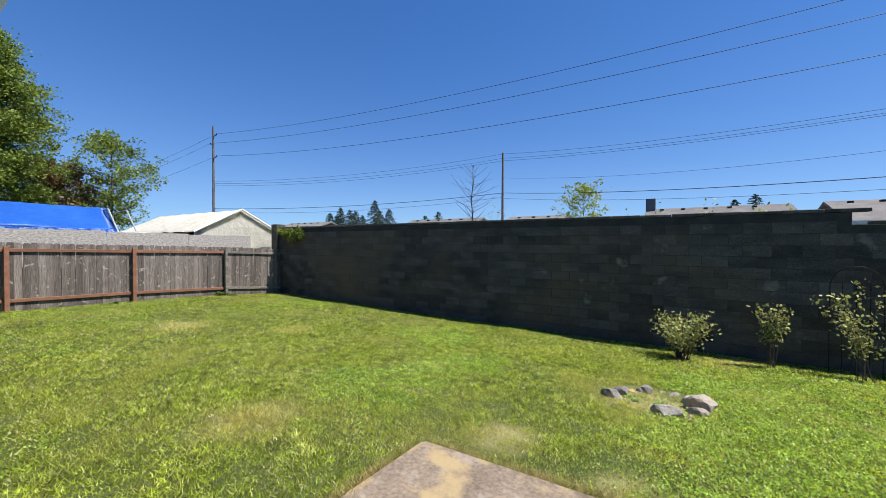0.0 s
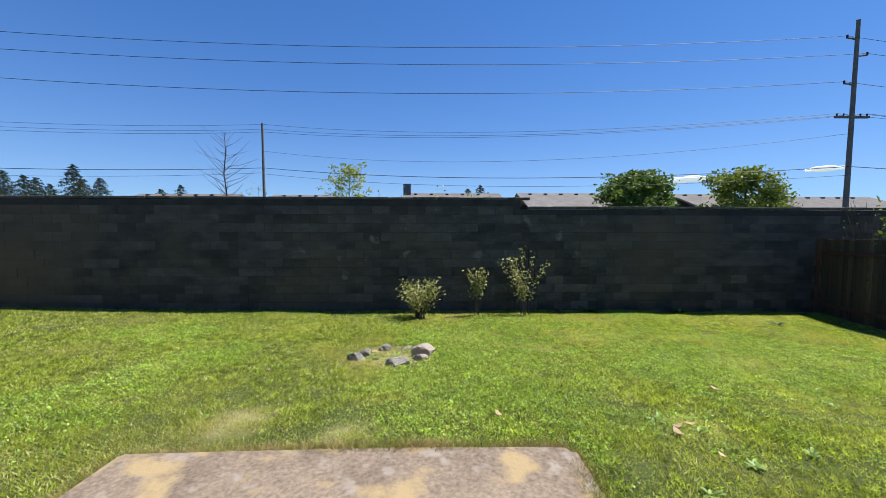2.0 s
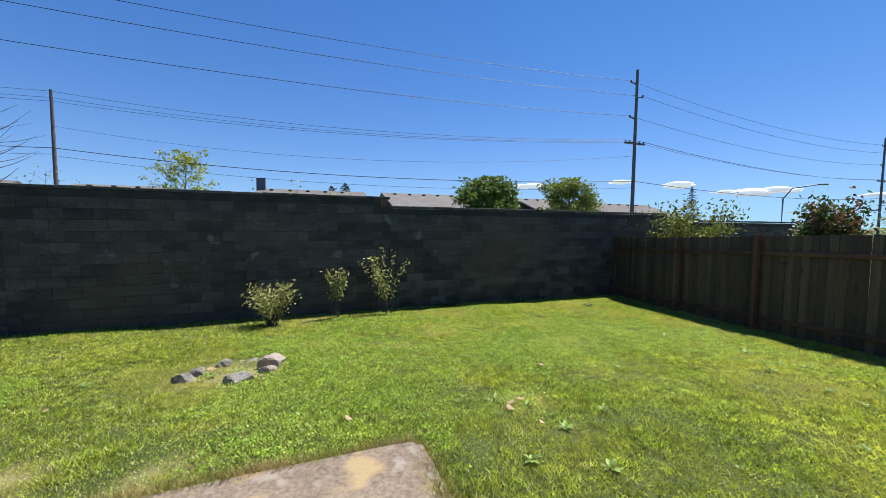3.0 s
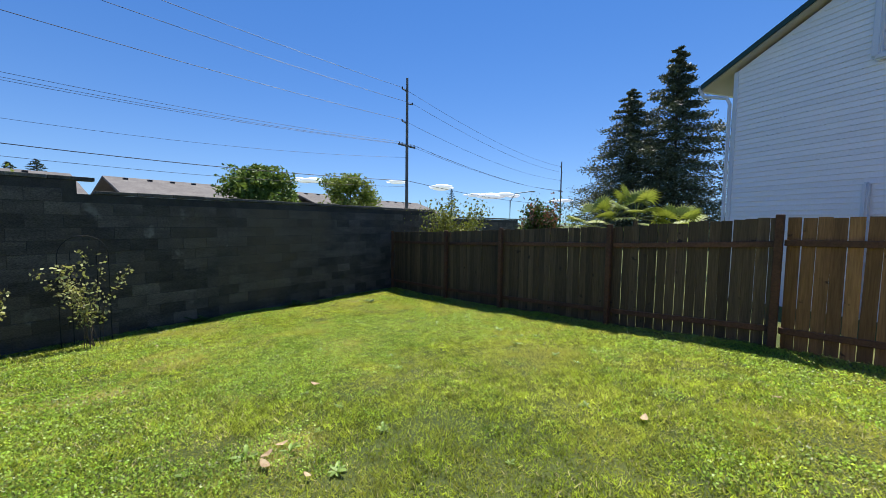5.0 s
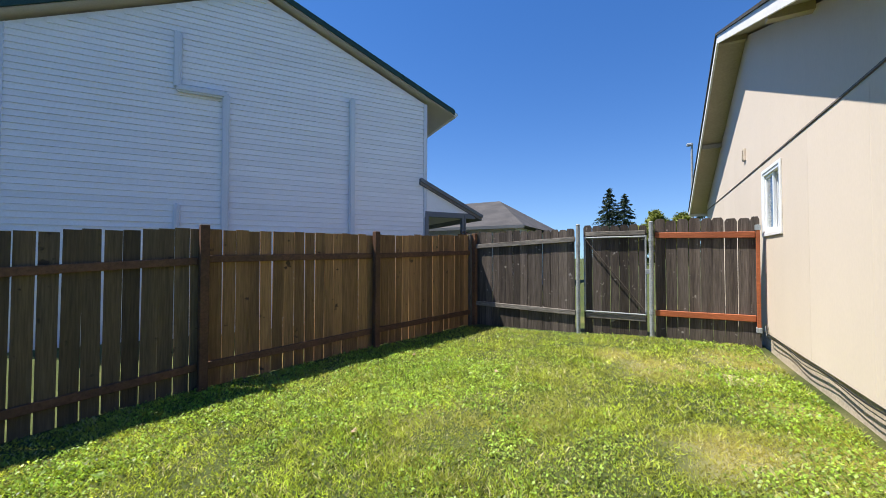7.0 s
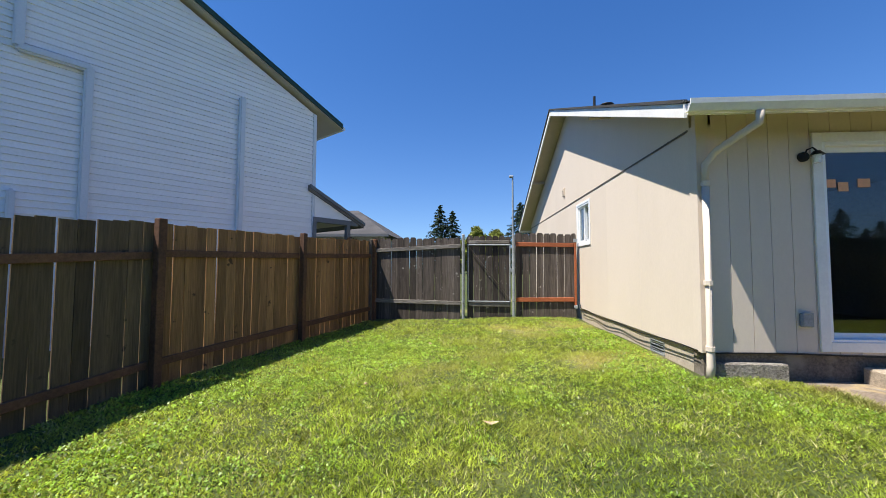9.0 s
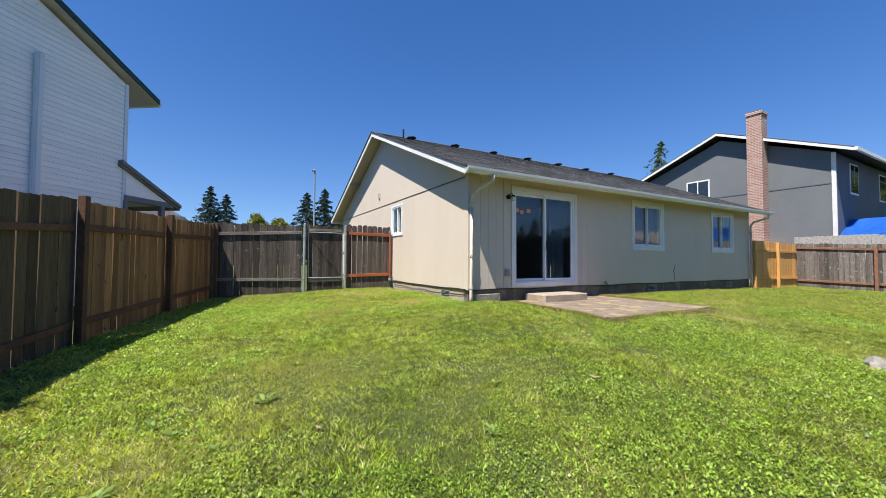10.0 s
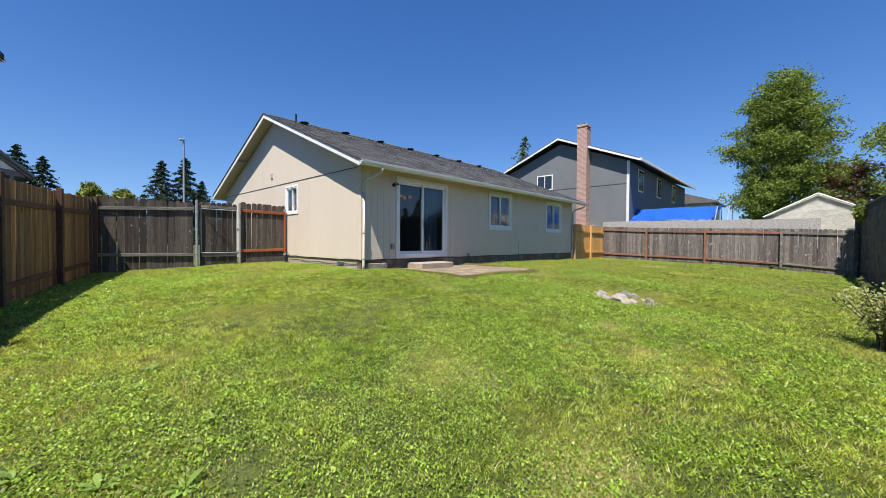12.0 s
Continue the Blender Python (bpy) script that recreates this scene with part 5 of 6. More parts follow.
# ---------------- bungalows across the street ----------------
def bungalow(x0, x1, ridge, label, y=42.0, gable=True, chimney=None):
    h = thing("house", label, "house", ((x0 + x1) / 2, y, -.9), group="houses across the street")
    w = (x1 - x0) / 2
    rz_ = ridge + .9
    ez = rz_ - 1.9
    part("wall", box(-w + .5, w - .5, -5.0, 5.0, 0, ez), M_PALEWALL, h)
    part("roof", prism([(-5.6, ez - .12), (-5.6, ez + .06), (0, rz_), (5.6, ez + .06), (5.6, ez - .12), (0, rz_ - .18)], "x", -w, w), M_GREYROOF, h)
    part("fascia", box(-w, w, -5.65, -5.605, ez - .16, ez + .06), M_TRIM, h)
    for k in range(max(2, int(w))):
        part("roof_vent", box(-w + 1.2 + k * 1.7, -w + 1.5 + k * 1.7, -.8, -.5, rz_ - .3, rz_ - .10), M_BLACK, h)
    for k in (-.5, .4):
        house_window(h, pose(k * w, -5.0, 1.1, 0, 0, 180), 1.4, 1.2)
    if chimney is not None:
        part("chimney", box(chimney - .4, chimney + .4, -.7, .1, rz_ - 1, rz_ + .95), M_NAVY, h, "dark boxed chimney")


bungalow(-61.3, -50.6, 5.05, "low bungalow with a grey roof beyond the wall")
bungalow(-33.9, -22.9, 4.78, "low bungalow with a grey roof beyond the wall")
bungalow(-19.4, -12.5, 4.72, "small bungalow with a grey roof beyond the wall")
bungalow(-5.2, 5.4, 4.95, "grey-roofed bungalow with a dark chimney beyond the wall", chimney=-4.9)
bungalow(7.3, 21.5, 5.0, "long bungalow with a pale grey roof beyond the wall")
bungalow(24.5, 31, 4.95, "low bungalow with a brown-grey roof beyond the wall")
bungalow(35.0, 47.5, 4.7, "low bungalow with a brown-grey roof beyond the wall", chimney=-4.6)

# ---------------- trees ----------------
tree("tree", "large leafy green broadleaf tree beyond the canopy", -58, 6.3, 22.6, 5.9, .5, L_BROAD, .135, 95000, 11, .05, spread=1.7, limbs=84, clump=.07, shape=.55, twigs=3)
tree("tree", "open lacy green tree with reddish leaves below", -56, 15.5, 14.8, 4.4, .25, L_BROAD, .14, 9000, 12, .3, limbs=26, clump=.07, twigs=3)
tree("tree", "dark reddish-leaved tree beside the large green tree", -60, 12.0, 11.0, 4.6, .3, L_RED, .18, 12000, 13, .15, limbs=26, clump=.08, twigs=2)
tree("tree", "rounded green maple across the street", 16.5, 34, 7.0, 2.9, .18, L_MAPLE, .17, 13000, 14, .2, limbs=40, clump=.10, twigs=2)
tree("tree", "light green tree with an open crown across the street", 26.6, 34, 7.4, 3.1, .18, L_BROAD, .15, 9000, 15, .25, limbs=30, clump=.09, twigs=2)
tree("tree", "small young yellow-green tree across the street", -9.3, 34, 7.6, 2.0, .09, L_LIME, .10, 2600, 16, .25, limbs=34, clump=.06, spread=2.4, twigs=2)
tree("tree", "bare leafless tree across the street", -20.2, 34, 11.2, 2.7, .13, L_GREEN, .1, 0, 17, .42, limbs=44, spread=1.9)
bt_ = tree("tree", "low bare bush-like tree across the street", -17.0, 33, 6.0, 1.5, .06, L_LIME, .08, 60, 18, .4, limbs=22, spread=1.6)
for x, y, h, r, s in ((45, 9.2, 17.2, 8.2, 41), (45, 4.9, 20.4, 8.8, 42)):
    conifer("conifer", "tall dark cedar tree beyond the fence", x, y, h, r, s, L_CEDAR, 60000, droop=.10, bare=.02, fine=.46, full=.84)
rn = random.Random(8)
for k in range(9):
    conifer("conifer", "distant dark fir tree above the roofs", -107 + k * 3.4 + rn.uniform(-1, 1), 90 + rn.uniform(-4, 4), rn.uniform(11.5, 16), 7.0, 50 + k, n=6500, fine=.9, full=.75)
for x, y, h in ((-66, 90, 10.5), (-62, 91, 11.6), (6.0, 90, 11.0), (9.2, 91, 12.0), (40, 92, 11)):
    conifer("conifer", "distant dark fir tree above the roofs", x, y, h, 6.0, int(x) + 90, n=5500, fine=.9, full=.75)
conifer("conifer", "rounded dark conifer beyond the wall corner", 58.6, 42.8, 9.0, 3.4, 77, n=6000, bare=0.02)
for x, y, h, r in ((8.2, -75, 14.8, 5.6), (5.6, -75, 13.4, 5.0), (-7.4, -66, 13.4, 6.0), (-10.6, -66, 14.4, 5.8), (-13.2, -67, 11, 4.8)):
    conifer("conifer", "dark fir tree beyond the gate", x, y, h, r * .95, int(abs(x * 7)) + 3, n=12000, fine=.95, full=.8, bare=.02)
conifer("conifer", "slender drooping conifer top behind the houses", -43.5, -23, 17.4, 4.2, 83, L_DARK, 9000, droop=.9, bare=.2, lean=-2.4, fine=.6, full=.6)
for x, w, h in ((.6, 3.8, 9.4), (-3.0, 4.2, 8.8), (3.4, 3.0, 7.0)):
    tree("tree", "rounded yellow-green tree beyond the gate", x, -70, h, w * .56, .2, L_HEDGE, .2, 11000, int(h * 10), .05, limbs=40, clump=.11, twigs=1)


# ---------------- palms and shrubs behind the east fence ----------------
def palm(x, y, zc, size, seed):
    z0 = gz(x, y)
    p = thing("palm_tree", "windmill palm with stiff fan fronds behind the fence", "palm", (x, y, z0), group="palms")
    rn = random.Random(seed)
    part("trunk", tube([(0, 0, 0), (.05, 0, (zc - z0) * .6), (0, 0, zc - z0)], .10, 8), M_BARK, p)
    for k in range(15):
        a, up = k * 2.4 + rn.uniform(-.3, .3), rn.uniform(-.45, 1.2)
        ln = size * rn.uniform(.45, .62)
        hub = Vector((math.cos(a) * ln * math.cos(up), math.sin(a) * ln * math.cos(up), ln * math.sin(up) + zc - z0))
        bm = bmesh.new()
        tube([(0, 0, zc - z0), hub], .012, 4, bm)
        d = (hub - Vector((0, 0, zc - z0))).normalized()
        side = d.cross(Vector((0, 0, 1))).normalized()
        for q in range(-8, 9):
            t = q / 8 * 1.9
            v = d * math.cos(t) + side * math.sin(t)
            L_ = size * .42 * (1 - .12 * abs(q / 8))
            tip = hub + v * L_ + Vector((0, 0, -.12 * L_ - .1 * L_ * abs(q / 8)))
            w = v.cross(d.cross(side)).normalized() * .036
            m = hub + v * L_ * .55 + Vector((0, 0, .02))
            a1, a2, b1, b2, c = bm.verts.new(hub + w * .3), bm.verts.new(hub - w * .3), bm.verts.new(m + w), bm.verts.new(m - w), bm.verts.new(tip)
            bm.faces.new((a1, a2, b2, b1))
            bm.faces.new((b1, b2, c))
        part("frond", bm, L_PALM, p)


palm(16, 5.1, 1.35, 1.65, 1)
palm(16, 3.5, 1.75, 1.6, 2)
palm(16.5, 2.1, 1.15, 1.5, 3)
shrub("shrub", "pink-tinged flowering bush showing over the fence", 11.2, 5.7, -.8, 1.5, 2.75, L_DARK, .055, 12000, 61, 40)
shrub("shrub", "reddish new growth on a bush over the fence", 11.1, 5.6, -.8, 1.5, 2.85, L_RED, .055, 4200, 62, 40)
shrub("shrub", "tangled bright green vine at the fence corner", 9.5, 8.0, -1.0, 2.6, 3.1, L_HEDGE, .055, 5200, 63, 40, d=2.2)
shrub("shrub", "bare thorny twigs tangled in the vine", 9.2, 9.2, -1.0, 2.4, 3.2, L_LIME, .03, 60, 64, 26, d=1.0)
# growth showing over the block wall
for x, w, h, n, s in ((-3.9, 1.7, 3.22, 620, 71), (-2.0, 1.4, 3.22, 420, 72), (-.4, 1.2, 3.18, 320, 73), (-10.5, 1.8, 3.12, 380, 74), (-8.4, 1.4, 3.1, 240, 75)):
    shrub("shrub", "yellow-green hedge tops showing over the block wall", x, 10.55 + .0134 * x, -.85, w, h, L_LIME, .04, n, s, 14, d=.5)
# ivy on the wall end
r = np.random.default_rng(6)
cs = []
for k in range(420):
    t_ = r.random()
    cs.append((-16.1 + 1.5 * t_ + r.normal(0, .08), 9.55 + r.normal(0, .06), 2.08 - .55 * abs(math.sin(t_ * 2.6)) * r.random() + r.normal(0, .05)))
iv = thing("ivy", "green ivy trailing over the block wall end", "ivy", (0, 0, 0))
piece("leaves", leaf_cloud(cs, .055, r, .1, "leaves", L_GREEN, .8), iv)
part("stems", tube([(-16.3, 9.5, 2.2), (-15.7, 9.52, 2.05), (-15.1, 9.55, 2.02), (-14.7, 9.57, 1.95)], .012, 5), M_BARK, iv)

# ---------------- bed along the wall: three shrubs and a trellis ----------------
shrub("shrub", "bushy small-leaved shrub at the foot of the wall", -2.12, 8.75, gz(-2.12, 8.75), 1.0, .88, L_ROSE, .032, 1500, 81, 30)


def rose(x, y, w, h, n, seed, label, low=.45):
    z0 = gz(x, y)
    t = thing("rose_bush", label, "rose", (x, y, z0), group="roses")
    rn, r = random.Random(seed), np.random.default_rng(seed)
    bm, cs = bmesh.new(), []
    for i in range(10):
        a, k = rn.uniform(0, 6.28), rn.uniform(.3, 1)
        tip = Vector((math.cos(a) * w / 2 * k, math.sin(a) * w / 3 * k, h * rn.uniform(.7, 1.0)))
        mid = Vector((tip.x * .35 + rn.uniform(-.05, .05), tip.y * .4, tip.z * .5))
        tube([(rn.uniform(-.13, .13) * w, rn.uniform(-.1, .1), -.05), mid, tip], .007, 5, bm, .003)
        for _ in range(n // 10):
            q = low + (1 - low) * rn.random()
            c = Vector((0, 0, 0)).lerp(mid, q * 2) if q < .5 else mid.lerp(tip, q * 2 - 1)
            cs.append(tuple(c + Vector((rn.gauss(0, .045), rn.gauss(0, .04), rn.gauss(0, .035)))))
    part("cane", bm, M_BARK, t)
    piece("leaves", leaf_cloud(cs, .029, r, .1, "leaves", L_ROSE, .65), t)


rose(-.78, 9.02, .6, 1.3, 560, 91, "slender pale-leaved rose bush by the wall")
rose(.42, 9.02, 1.3, 1.65, 680, 92, "sprawling rose bush against a wire trellis", .3)
tz = gz(.42, 9.6)
tre = thing("garden_trellis", "arched black metal garden trellis against the wall", "trellis", (.42, 9.55, tz))
arch = [(-.33, 0, 0), (-.33, 0, 1.55)] + [(-.33 * math.cos(a), 0, 1.55 + .36 * math.sin(a)) for a in np.linspace(0.15, math.pi - .15, 12)] + [(.33, 0, 1.55), (.33, 0, 0)]
part("arch", tube(arch, .008, 6), M_BLACK, tre)
for x_ in (-.17, 0, .17):
    part("bar", tube([(x_, 0, 0), (x_, 0, 1.52)], .005, 5), M_BLACK, tre)
    part("finial", tube([(x_, 0, 1.5), (x_, 0, 1.54), (x_, 0, 1.66)], .016, 6, None, .002), M_BLACK, tre)
for z_ in (.4, 1.1):
    part("bar", tube([(-.33, 0, z_), (.33, 0, z_)], .005, 5), M_BLACK, tre)

# ---------------- inside the house, seen through the glass ----------------
M_FLOOR = mat("brown_floor", (0.16, 0.10, 0.06), (0.12, 0.075, 0.045), 0.5, 2, 25, 0.1, stretch=(.4, 3, 3))
M_INWALL = mat("inner_wall_paint", (0.30, 0.28, 0.25), (0.34, 0.32, 0.29), 0.8, 1, 20, 0.05)
M_CURTAIN = mat("pale_curtain", (0.20, 0.23, 0.23), (0.27, 0.30, 0.30), 0.85, 3, 60, 0.1, amount=0.06)
M_CURTAIN_P = mat("plum_curtain", (0.36, 0.19, 0.46), (0.46, 0.26, 0.58), 0.85, 3, 60, 0.1, amount=0.1)
single("floor", box(HX0 + .15, -.17, HY0 + .15, -.17, .14, .24), M_FLOOR, "brown floor inside the house", "floor", kind="structure")
single("ceiling", box(HX0 + .15, -.17, HY0 + .15, -.17, 2.545, 2.60), M_INWALL, "plain ceiling inside the house", "ceiling", kind="structure")
# Invented partitions that block light, so rooms behind the glass stay dark.
for nm, b in (("wall_inner_1", (HX0 + .15, -.17, -4.1, -4.0)), ("wall_inner_2", (-4.6, -4.5, -3.99, -.17)), ("wall_inner_3", (-8.4, -8.3, -3.99, -.17))):
    single(nm, box(*b, .24, 2.545), M_INWALL, "plain inner wall added to keep the rooms dark", "wall", kind="structure")


def curtain(x0, x1, y, z0, z1, material, label, seed):
    bm = bmesh.new()
    rn = random.Random(seed)
    n = int((x1 - x0) / .018)
    top = [bm.verts.new((x0 + (x1 - x0) * k / n, y + .03 * math.sin(k * 1.1 + rn.uniform(-.2, .2)), z1)) for k in range(n + 1)]
    bot = [bm.verts.new((v.co.x + rn.uniform(-.004, .004), v.co.y + rn.uniform(-.008, .008), z0)) for v in top]
    for k in range(n):
        bm.faces.new((bot[k], bot[k + 1], top[k + 1], top[k]))
    bmesh.ops.solidify(bm, geom=list(bm.faces), thickness=.004)
    single("curtain", bm, material, label, "curtain", smooth=True)


curtain(-2.95, -2.35, -.26, .27, 2.4, M_CURTAIN, "pale hanging curtain behind the glass door", 1)
curtain(-1.36, -1.24, -.26, .27, 2.4, M_CURTAIN, "gathered pale curtain edge behind the door", 2)
curtain(-6.66, -5.35, -.26, 1.15, 2.45, M_CURTAIN_P, "dark plum curtain behind the window", 3)
curtain(-10.74, -9.45, -.26, 1.15, 2.45, M_CURTAIN_P, "dark plum curtain behind the window", 4)
bl = thing("window_blind", "white slatted blind behind the small window", "blind", (-.2, -3.82, 1.55))
for k in range(24):
    part("slat", box(-.012, .012, -.40, .40, .03 + k * .034, .032 + k * .034, 0, Matrix.Identity(4)), M_VINYL, bl)
M_STICKER = mat("orange_paper", (.75, .40, .24), (.66, .34, .20), .7, 4, 40, 0, amount=.08)
for x0, w, z0, h in ((-1.39, .11, 1.90, .085), (-1.51, .10, 1.86, .095), (-1.72, .12, 1.90, .09)):
    single("sticker", box(x0, x0 + w, -.062, -.058, z0, z0 + h, .001), M_STICKER, "small orange paper sticker on the door glass", "sticker", group="door stickers")

# ---------------- fittings on the walls ----------------
lamp = thing("wall_lamp", "black barn-style wall lamp with a clear glass jar", "lamp", (-1.02, 0.005, 2.20))
part("backplate", tube([(0, 0, 0), (0, .03, 0)], .05, 14), M_BLACK, lamp)
part("arm", tube([(0, .02, .01), (0, .06, .06), (-.02, .10, .07), (-.04, .12, .03)], .008, 8), M_BLACK, lamp)
part("shade", tube([(-.04, .12, -.01), (-.04, .12, .03)], .062, 14, None, .025), M_BLACK, lamp)
M_JAR = mat("frosted_glass_jar", (.75, .75, .72), (.68, .68, .66), .15, 3, 20, 0, spec=.6)
part("jar", tube([(-.04, .12, -.09), (-.04, .12, -.05), (-.04, .12, -.01)], .032, 12, None, .038), M_JAR, lamp, "pale glass jar")
ob = thing("outlet_box", "grey weatherproof electric outlet box", "outlet", (-.98, 0.001, .49))
part("cover", box(-.06, .06, 0, .045, 0, .14, .012), mat("grey_plastic", (.27, .28, .29), (.24, .25, .26), .5, 3, 30, .05), ob)
part("hinge", box(-.05, .05, .03, .05, .13, .145, .003), M_GALV, ob)
fc = thing("garden_tap", "small brass outdoor tap low on the wall", "tap", (-4.13, .0, .27))
M_BRASS = mat("tarnished_brass", (.25, .17, .08), (.18, .12, .06), .5, 5, 40, .1, metal=.8)
part("spout", tube([(0, 0, 0), (0, .07, 0), (0, .11, -.05)], .014, 8), M_BRASS, fc)
part("handle", tube([(0, .05, .03), (0, .05, .045)], .03, 10), M_BRASS, fc)
cb = thing("loose_cable", "loose black cable stub curling out of the wall", "cable", (-7.25, .004, .22))
part("wire", tube([(.02, .01, 0), (.0, .015, .15), (.03, .02, .27), (.09, .03, .33), (.06, .03, .38), (-.02, .02, .36), (.03, .03, .42), (.0, .03, .52), (-.06, .02, .50)], .006, 5), M_BLACK, cb)
cb = thing("cable", "black cable sagging along the house foundation", "cable", (0, 0, 0))
pts = [(.02, -4.1, .34)] + [(.028 + .005 * math.sin(k * 1.3), -4.0 + 3.95 * k / 18, .235 + .012 * math.sin(k * .9) - .03 * math.sin(math.pi * k / 18)) for k in range(19)]
part("wire", tube(pts, .007, 6), M_BLACK, cb)
part("wire", tube([(p[0] + .012, p[1], p[2] - .02 - .012 * math.sin(i)) for i, p in enumerate(pts)], .004, 5), M_BLACK, cb)
cb = thing("cable", "thin black cable along the back wall foundation", "cable", (0, 0, 0))
part("wire", tube([(-.1 - 11.7 * k / 40, .012, .215 + .010 * math.sin(k * .8)) for k in range(41)], .009, 5), M_BLACK, cb)
gv = thing("wall_vent", "small tan louvred vent in the gable", "vent", (.002, -5.31, 2.83))
part("cover", box(0, .03, -.06, .06, 0, .2, .006), M_SIDING, gv)
for k in range(5):
    part("slat", box(.028, .042, -.05, .05, .02 + k * .036, .035 + k * .036), M_SIDING, gv)
# broken footing beside the downspout
bm = box(-.78, -.09, -.02, .055, -.12, .13, .012)
single("footing", bm, mat("rough_footing", (.20, .175, .15), (.30, .27, .23), .95, 6, 40, .9, amount=.4, bdist=.03), "rough broken concrete footing at the house corner", "concrete", kind="structure")


# ---------------- stones ----------------
def stone(x, y, w, d, h, material, seed, label, group="fire pit stones", sink=.06):
    rn = random.Random(seed)
    bm = bmesh.new()
    bmesh.ops.create_icosphere(bm, subdivisions=3, radius=1)
    o = Vector((rn.uniform(0, 50), rn.uniform(0, 50), 0))
    planes = [Vector((rn.gauss(0, 1), rn.gauss(0, 1), rn.gauss(0, 1))).normalized() for _ in range(9)]
    for v in bm.verts:
        p = v.co.copy()
        for n in planes:
            e = p.dot(n) - .64
            if e > 0:
                p -= n * e
        p *= 1 + .16 * noise.noise(p * 1.8 + o) + .10 * noise.noise(p * 5 + o)
        v.co = Vector((p.x * w / 2 * 1.02, p.y * d / 2 * 1.02, p.z * h * .85 + h * .45))
    single("stone", bm, material, label, "stone", (x, y, gz(x, y) - sink), rn.uniform(0, 360), group=group)


M_ST_G = mat("grey_fieldstone", (.17, .158, .14), (.32, .295, .265), .9, 7, 40, .8, rand=.2, amount=.3)
M_ST_L = mat("pale_tan_stone", (.37, .32, .265), (.27, .23, .19), .9, 7, 40, .5, rand=.15, amount=.2)
M_ST_O = mat("orange_stone", (.38, .26, .15), (.30, .21, .13), .9, 4, 40, .5, rand=.15, amount=.2)
for i, (dx, dy, w, d, h, m, lb) in enumerate((
        (-.50, -.12, .26, .36, .17, M_ST_G, "dark grey rough stone of the fire ring"), (-.40, .10, .24, .22, .15, M_ST_G, "dark grey rough stone of the fire ring"),
        (-.30, .28, .17, .15, .10, M_ST_O, "small orange stone of the fire ring"), (-.16, .44, .24, .20, .15, M_ST_G, "grey rough stone of the fire ring"),
        (-.22, -.30, .26, .16, .07, M_ST_O, "flat ochre stone of the fire ring"), (.13, -.40, .44, .27, .19, M_ST_G, "large grey stone of the fire ring"),
        (.36, -.36, .20, .18, .10, M_ST_O, "small orange stone of the fire ring"), (.42, -.16, .28, .24, .15, M_ST_L, "pale stone of the fire ring"),
        (.50, .10, .40, .33, .25, M_ST_L, "large pale tan stone of the fire ring"), (.36, .27, .28, .24, .15, M_ST_L, "pale stone of the fire ring"),
        (.60, -.06, .18, .14, .08, M_ST_O, "small orange stone of the fire ring"), (.20, .50, .17, .15, .11, M_ST_G, "dark grey stone of the fire ring"),
        (.05, .56, .13, .11, .07, M_ST_L, "small pale stone of the fire ring"), (.55, -.33, .09, .08, .05, M_ST_O, "small orange stone of the fire ring"))):
    stone(-2.38 + dx * .95, 5.42 + dy, w * 1.02, d * 1.0, h * .9, m, 200 + i, lb, sink=.075)
stone(5.33, -2.25, .16, .14, .09, M_ST_L, 230, "small pale stone at the fence foot", "loose stones")
stone(5.42, -2.10, .12, .10, .07, M_ST_G, 231, "small grey stone at the fence foot", "loose stones")
single("paver", box(.32, .72, -2.5, -2.12, -.06, gz(.5, -2.3) + .012, .006), M_STEP, "flush concrete paver in the lawn beside the house", "paver", kind="structure")


# ---------------- weeds, dry leaves ----------------
def rosette(x, y, size, n, seed, material, label="broad-leaved green weed in the lawn"):
    rn = random.Random(seed)
    t = thing("weed", label, "weed", (x, y, gz(x, y) + .005), group="weeds")
    bm = bmesh.new()
    for k in range(n):
        a, up, L_ = k * 2.4 + rn.uniform(-.3, .3), rn.uniform(.3, 1.5), size * rn.uniform(.6, 1.1)
        d, s_ = Vector((math.cos(a), math.sin(a), 0)), Vector((-math.sin(a), math.cos(a), 0))
        rows = []
        for q, w in ((.08, .05), (.35, .26), (.65, .30), (.88, .17), (1.0, .02)):
            c = d * L_ * q + Vector((0, 0, L_ * (up * q - .55 * q * q * up)))
            rows.append((bm.verts.new(c + s_ * w * L_ * .6 + Vector((0, 0, .08 * L_ * w))), bm.verts.new(c), bm.verts.new(c - s_ * w * L_ * .6 + Vector((0, 0, .08 * L_ * w)))))
        for u, v in zip(rows, rows[1:]):
            bm.faces.new((u[0], u[1], v[1], v[0]))
            bm.faces.new((u[1], u[2], v[2], v[1]))
    part("leaves", bm, material, t)


M_WEED = mat("weed_leaves", (.17, .27, .05), (.26, .36, .09), .45, 6, 30, .1, island=.3, amount=.2, transl=.25)
rn = random.Random(33)
spots = [(4.47, 3.2), (4.2, 3.55), (4.62, 3.0), (4.9, 4.1), (5.1, 4.4), (4.75, 3.75), (5.2, 5.3), (4.9, 5.6), (.3, 3.0), (.1, 3.2), (4.6, 5.0), (5.5, 4.9), (3.9, 3.0)]
for k in range(7):
    spots.append((-2.42 + rn.gauss(0, .2), 5.5 + rn.gauss(0, .17)))
for k in range(34):
    spots.append((rn.uniform(-1.0, 5.5), rn.uniform(1.2, 8.0)))
for k in range(16):
    spots.append((rn.uniform(-8, 1), rn.uniform(3.2, 8.6)))
